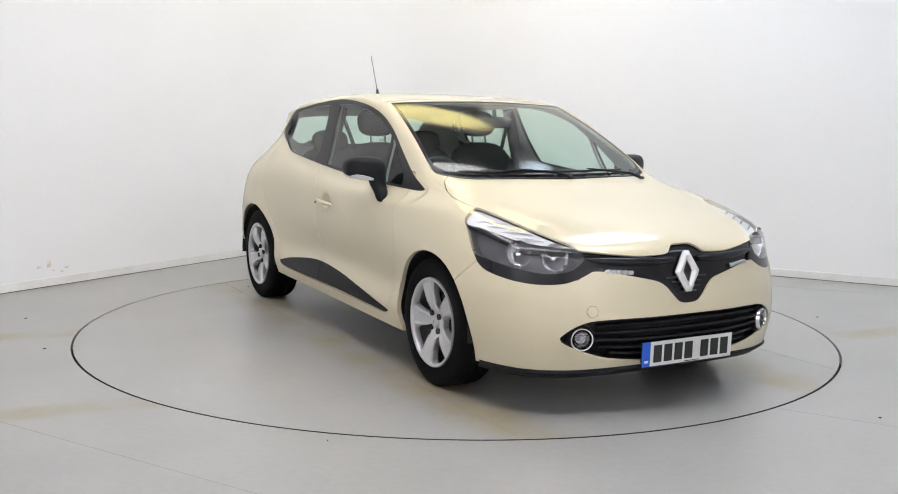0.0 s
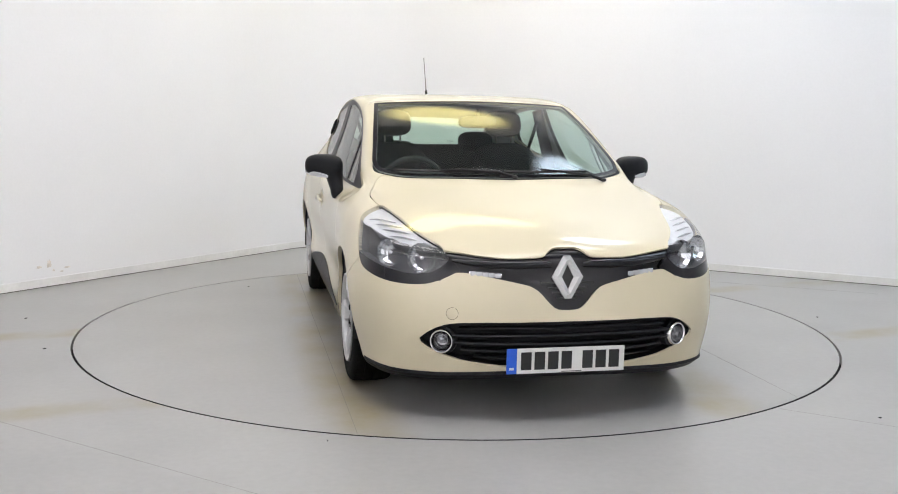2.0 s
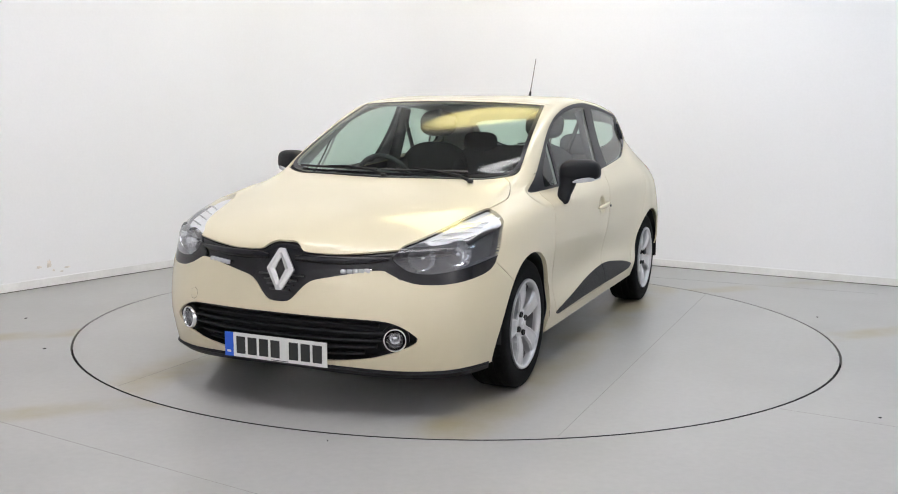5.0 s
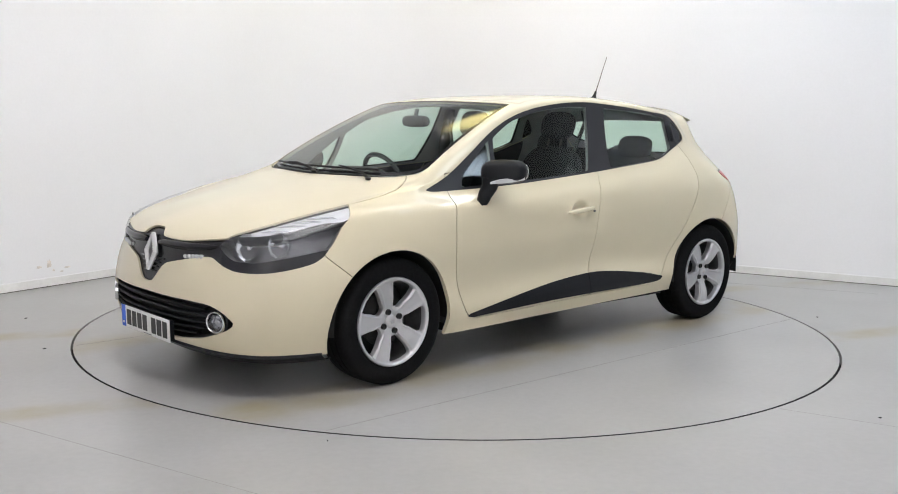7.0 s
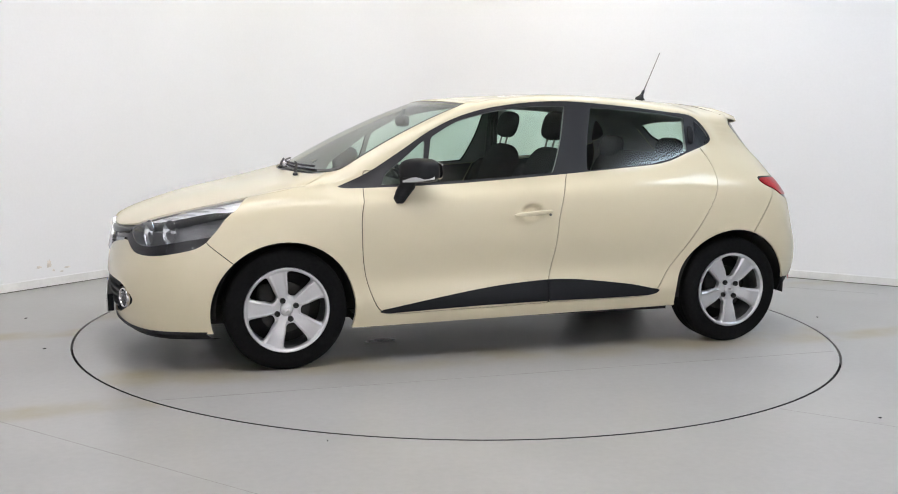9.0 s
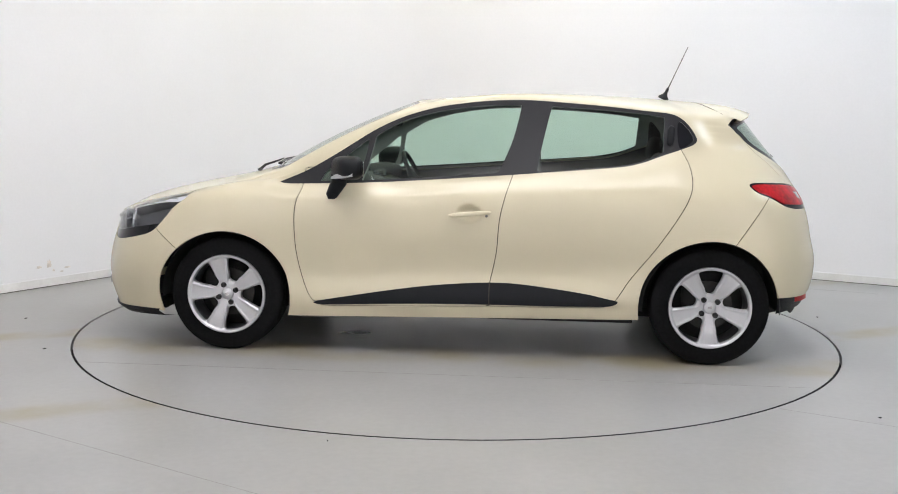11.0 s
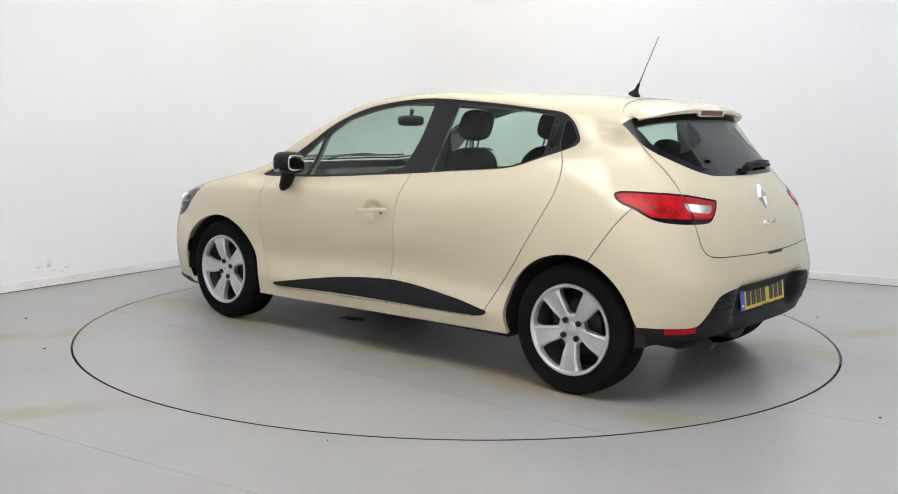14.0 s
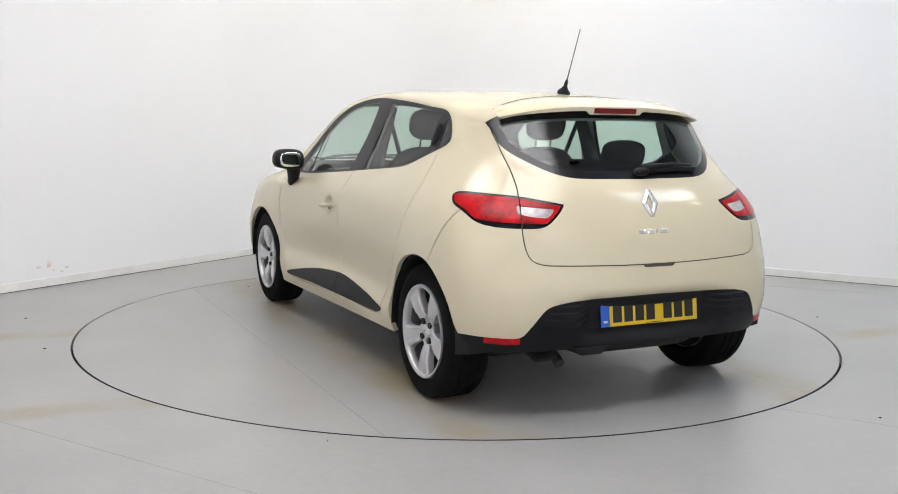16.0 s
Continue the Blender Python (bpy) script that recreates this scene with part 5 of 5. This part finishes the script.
# ---- door mirrors, handles, aerial, front wipers ----
for s in (1, -1):
    mir = new("door_mirror")
    mir.parent = car
    mir["label"] = "black door mirror with a clear indicator strip"
    bm = bmesh.new()
    vs = blob(bm, (.64, .892 * s, 1.004), (.105, .100, .068), 3.0, 30, 18)
    for v in vs:
        d = abs(v.co.y) - .79
        if v.co.x > .64:
            v.co.x -= .55 * (v.co.x - .64) * max(0, d / .2)
        v.co.x -= .04 * (d / .2)
        if v.co.x < .57:
            v.co.x = .57 - (.57 - v.co.x) * .55
        if v.co.z < 1.0:
            v.co.z += (1.0 - v.co.z) * .35 * max(0, d / .2)
    part("housing", bm, BLACK_PLASTIC, mir)
    bm = bmesh.new()
    tube(bm, [(.67, .842 * s, .975), (.675, .836 * s, .930), (.70, .830 * s, .890), (.715, .832 * s, .858), (.715, .838 * s, .838)], [.050, .042, .036, .032, .018], 14)
    part("foot", bm, BLACK_PLASTIC, mir)
    bm = bmesh.new()
    pts = [Vector(p) for p in ((.705, .875 * s, .955), (.680, .920 * s, .964), (.640, .962 * s, .974), (.575, .983 * s, .984))]
    rows = []
    for k, p in enumerate(pts):
        o = Vector((.7, .35 * s, -.1)).lerp(Vector((.1, 1.0 * s, -.05)), k / 3).normalized()
        hgt = (.006, .014, .018, .016)[k]
        rows.append([bm.verts.new(p + o * .004 + Vector((0, 0, h)) + o * q) for h, q in ((hgt, -.014), (hgt * .7, .003), (-hgt * .7, .003), (-hgt, -.014))])
    for p, q in zip(rows, rows[1:]):
        for i in range(3):
            bm.faces.new((p[i], q[i], q[i + 1], p[i + 1]))
    bmesh.ops.recalc_face_normals(bm, faces=bm.faces)
    part("indicator", bm, BRIGHT, mir, "clear indicator lens")
    bm = bmesh.new()
    blob(bm, (.537, .895 * s, 1.010), (.004, .072, .044), 3.4, 24, 8)
    bmesh.ops.rotate(bm, verts=bm.verts, cent=(.537, .89 * s, 1.0), matrix=Matrix.Rotation(radians(10 * s), 3, "Z"))
    part("mirror_glass", bm, MIRROR, mir)

    han = new("door_handle")
    han.parent = car
    c, n = on_shell((-.125, .85 * s, .775))
    bm = bmesh.new()
    vs = blob(bm, (-.025, c.y + .020 * s, .779), (.112, .012, .0125), 3, 24, 10)
    for v in vs:
        f = (v.co.x + .025) / .112
        v.co.y -= s * .010 * f * f * (1.3 if abs(f) > .8 else 1)
        v.co.z -= .010 * f
    part("grip", bm, PAINT, han)
    bm = bmesh.new()
    bm2 = facing(Vector((-.115, c.y + .028 * s, .771)), (0, s, 0))
    dish(bm, [(.007, -.006), (.007, .001), (0, .002)], bm2, 14)
    part("lock", bm, STEEL, han)

    bm = bmesh.new()
    c, n = on_shell((-1.075, .67 * s, 1.20))
    vs = blob(bm, (0, 0, .004), (.020, .058, .010), 3.2, 16, 8)
    bmesh.ops.transform(bm, matrix=facing(c, n, (-.12, 0, 1)), verts=bm.verts)
    part("rear_door_handle", bm, BLACK_PLASTIC, car, "black handle hidden in the window surround")

aerial = new("aerial")
aerial.parent = car
base = Vector((-1.115, 0, 1.412))
bm = bmesh.new()
dish(bm, [(.033, -.006), (.031, .006), (.018, .018), (.010, .034), (.008, .060), (.0045, .066), (0, .067)], Matrix.Translation(base) @ pose(0, 0, 0, 0, -23, 0), 18)
part("base", bm, BLACK_PLASTIC, aerial)
bm = bmesh.new()
way = Vector((-.40, 0, .917)).normalized()
tube(bm, [base + way * .05, base + way * .12, base + way * .325], [.0042, .003, .0022], 8)
part("mast", bm, STEEL, aerial, "thin dark aerial mast")

for y0, y1, y2 in ((-.02, -.30, -.56), (.46, .22, -.02)):
    wip = new("front_wiper")
    wip.parent = car
    bm = bmesh.new()
    a = on_shell((1.20, y0 + .04, .985))[0] + Vector((.0, 0, .012))
    b = on_shell((1.150 - .32 * y1 * y1, y1 + .06, .99))[0] + Vector((.012, 0, .022))
    c = on_shell((1.140 - .32 * y1 * y1, y1 - .05, 1.0))[0] + Vector((.012, 0, .020))
    tube(bm, [a, a.lerp(b, .3) + Vector((0, 0, .012)), b, c], [.009, .007, .006, .004], 8)
    part("arm", bm, BLACK_PLASTIC, wip)
    bm = bmesh.new()
    tube(bm, [on_shell((1.140 - .32 * y * y, y, 1.0))[0] + Vector((.004, 0, .010)) for y in np.linspace(y0 - .02, y2, 7)], [.006] * 7, 8)
    part("blade", bm, PLATE_BLACK, wip)
    bm = bmesh.new()
    blob(bm, a, (.014, .016, .009), 2.5, 14, 8)
    part("hub", bm, PLATE_BLACK, wip)

# ---- the cabin ----
panel_part("door_lining", ["door_front", "door_rear", "sill_front", "sill_rear"], DASH, car, recess=.03, edge=0, flip=True)
panel_part("roof_lining", ["body", "window_trim", "tailgate", "tail_outer", "tail_inner", "windscreen_frit", "rear_frit"], HEADLINER, car, recess=.022, edge=0, flip=True)


def seat(x, y, rear=False):
    ob = new("seat")
    ob.parent = car
    w = .25
    bm = bmesh.new()
    blob(bm, (x + .28, y, .50), (.27, w, .10), 3.5, 24, 12, pose(0, 0, 0))
    part("cushion", bm, FABRIC, ob)
    bm = bmesh.new()
    blob(bm, (0, 0, .30), (.075, w * .97, .32), 3.2, 24, 16, pose(x, y, .52, 0, -17, 0))
    blob(bm, (.05, w * .8, .25), (.06, .05, .25), 2.6, 14, 12, pose(x, y, .52, 0, -17, 0))
    blob(bm, (.05, -w * .8, .25), (.06, .05, .25), 2.6, 14, 12, pose(x, y, .52, 0, -17, 0))
    part("backrest", bm, FABRIC, ob)
    bm = bmesh.new()
    blob(bm, (0, 0, .745), (.045, .125, .085), 3, 20, 12, pose(x, y, .52, 0, -15, 0))
    part("headrest", bm, FABRIC, ob)
    for d in (-.05, .05):
        bm = bmesh.new()
        tube(bm, [pose(x, y, .52, 0, -15, 0) @ Vector((0, d, h)) for h in (.58, .70)], [.006, .006], 8)
        part("headrest_post", bm, STEEL, ob)


seat(-.16, .37)
seat(-.16, -.37)
bench = new("rear_bench")
bench.parent = car
bm = bmesh.new()
blob(bm, (-.72, 0, .52), (.26, .62, .10), 4, 24, 12)
part("cushion", bm, FABRIC, bench)
bm = bmesh.new()
blob(bm, (0, 0, .26), (.07, .60, .29), 4.5, 28, 14, pose(-1.0, 0, .55, 0, -17, 0))
part("backrest", bm, FABRIC, bench)
for y in (-.37, .37):
    bm = bmesh.new()
    blob(bm, (0, 0, .565), (.045, .13, .075), 3, 18, 10, pose(-1.0, y, .55, 0, -12, 0))
    part("headrest", bm, FABRIC, bench)
bm = bmesh.new()
add_box(bm, (-1.56, -.50, .93), (-1.22, .50, .945), None, .004)
part("parcel_shelf", bm, DASH, car)
bm = bmesh.new()
vs = blob(bm, (.80, 0, .82), (.30, .70, .12), 4, 32, 14)
part("dashboard", bm, DASH, car, "dark grey moulded dashboard")
bm = bmesh.new()
blob(bm, (.62, -.37, .93), (.12, .20, .05), 3, 20, 10)
part("instrument_hood", bm, DASH, car)
bm = bmesh.new()
blob(bm, (.58, 0, .86), (.04, .12, .10), 4, 16, 10)
part("centre_screen", bm, GLOSS_BLACK, car)
wheel_pose = pose(.40, -.37, .885, 0, -64, 0)
steer = new("steering_wheel")
steer.parent = car
bm = bmesh.new()
ring_pts = [wheel_pose @ Vector((.182 * math.cos(a), .182 * math.sin(a), 0)) for a in np.linspace(0, 2 * math.pi, 37)]
tube(bm, ring_pts, [.015] * 37, 8)
part("rim", bm, DASH, steer)
bm = bmesh.new()
blob(bm, (0, 0, -.015), (.07, .08, .025), 3, 18, 8, wheel_pose)
part("boss", bm, DASH, steer)
for a in (90, 270, 180):
    bm = bmesh.new()
    tube(bm, [wheel_pose @ Vector((q * math.cos(radians(a)), q * math.sin(radians(a)), -.01)) for q in (.05, .18)], [.018, .013], 8)
    part("spoke", bm, DASH, steer)
bm = bmesh.new()
blob(bm, (.47, 0, 1.255), (.022, .115, .034), 3.4, 20, 10)
tube(bm, [(.47, 0, 1.28), (.46, 0, 1.325)], [.012, .012], 8)
part("rear_view_mirror", bm, DASH, car)
for s in (1, -1):
    bm = bmesh.new()
    a, an = on_shell((-.34, .63 * s, 1.34))
    tube(bm, [a - an * .045, (-.36, .70 * s, 1.0), (-.34, .74 * s, .6)], [.035, .04, .05], 10)
    part("pillar_lining", bm, DASH, car)
    bm = bmesh.new()
    tube(bm, [(-.33, .60 * s, 1.26), (-.30, .52 * s, 1.03), (-.2, .50 * s, .60)], [.013] * 3, 6)
    part("seat_belt", bm, PLATE_BLACK, car)

# ---- scuffs low on the wall ----
SCUFF = material("wall_scuff", (0.78, 0.72, 0.66), 0.8, grain=0.15, grain_scale=40, stain=0.2, stain_scale=9)
inward = Vector((-LEFT_WAY.y, LEFT_WAY.x))
rng = random.Random(9)
for d, z, rx, rz in ((3.575, .165, .022, .034), (3.54, .115, .012, .010), (3.42, .125, .030, .008), (3.66, .15, .026, .010), (3.47, .10, .018, .006)):
    bm = bmesh.new()
    loop = []
    for i in range(22):
        a = 2 * math.pi * i / 22
        q = rng.uniform(.6, 1.15)
        p = CORNER + LEFT_WAY * (d + rx * q * math.cos(a)) + inward * .0025
        loop.append(bm.verts.new((p.x, p.y, z + rz * q * math.sin(a))))
    bm.faces.new(loop)
    bmesh.ops.recalc_face_normals(bm, faces=bm.faces)
    tagged(link("wall_scuff", bm, SCUFF, smooth=False), "faint brown scuff on the white wall", "scuff", kind="structure")

# ---- crumbs of dirt on the floor ----
rng = random.Random(4)
for x, y, r in ((-2.23, -.84, .014), (-2.67, -.06, .016), (1.87, -1.85, .012), (-.5, -2.29, .006), (-1.55, 1.2, .01), (2.4, .4, .012)):
    bm = bmesh.new()
    blob(bm, (0, 0, .0015), (r * .6, r * .3, .003), 2.0, 10, 6)
    for v in bm.verts:
        v.co += Vector((rng.uniform(-1, 1), rng.uniform(-1, 1), 0)) * r * .2
    ob = link("dirt_crumb", bm, DARK)
    ob.matrix_basis = pose(x, y, 0.0012, 0, 0, rng.uniform(0, 180))
    tagged(ob, "small dark crumb of dirt on the studio floor", "dirt", group="dirt crumbs")


# ---- what moves: the turntable and the car on it turn round the turntable's middle ----
HEADINGS = [(0.0, -60.37), (0.5, -62.47), (1.0, -66.4), (1.5, -71.52), (2.0, -77.4), (2.5, -83.25), (3.0, -89.1), (3.5, -95.0), (4.0, -101.0), (5.25, -116.2),
            (6.5, -131.65), (7.0, -137.6), (7.5, -143.5), (8.0, -149.35), (8.5, -155.2), (9.0, -161.05), (10.25, -175.5), (11.5, -190.0), (12.0, -195.85),
            (12.5, -201.7), (13.0, -207.6), (13.5, -213.5), (14.0, -219.5), (14.5, -225.45), (15.0, -231.45), (15.5, -237.4), (16.0, -243.45)]
CAR_X, CAR_Y = -0.1034, 0.0294


def motions():
    walk(turntable, [(t, pose(0, 0, 0, 0, 0, a)) for t, a in HEADINGS])
    walk(car, [(t, pose(0, 0, 0, 0, 0, a) @ pose(CAR_X, CAR_Y, 0)) for t, a in HEADINGS])


motions()
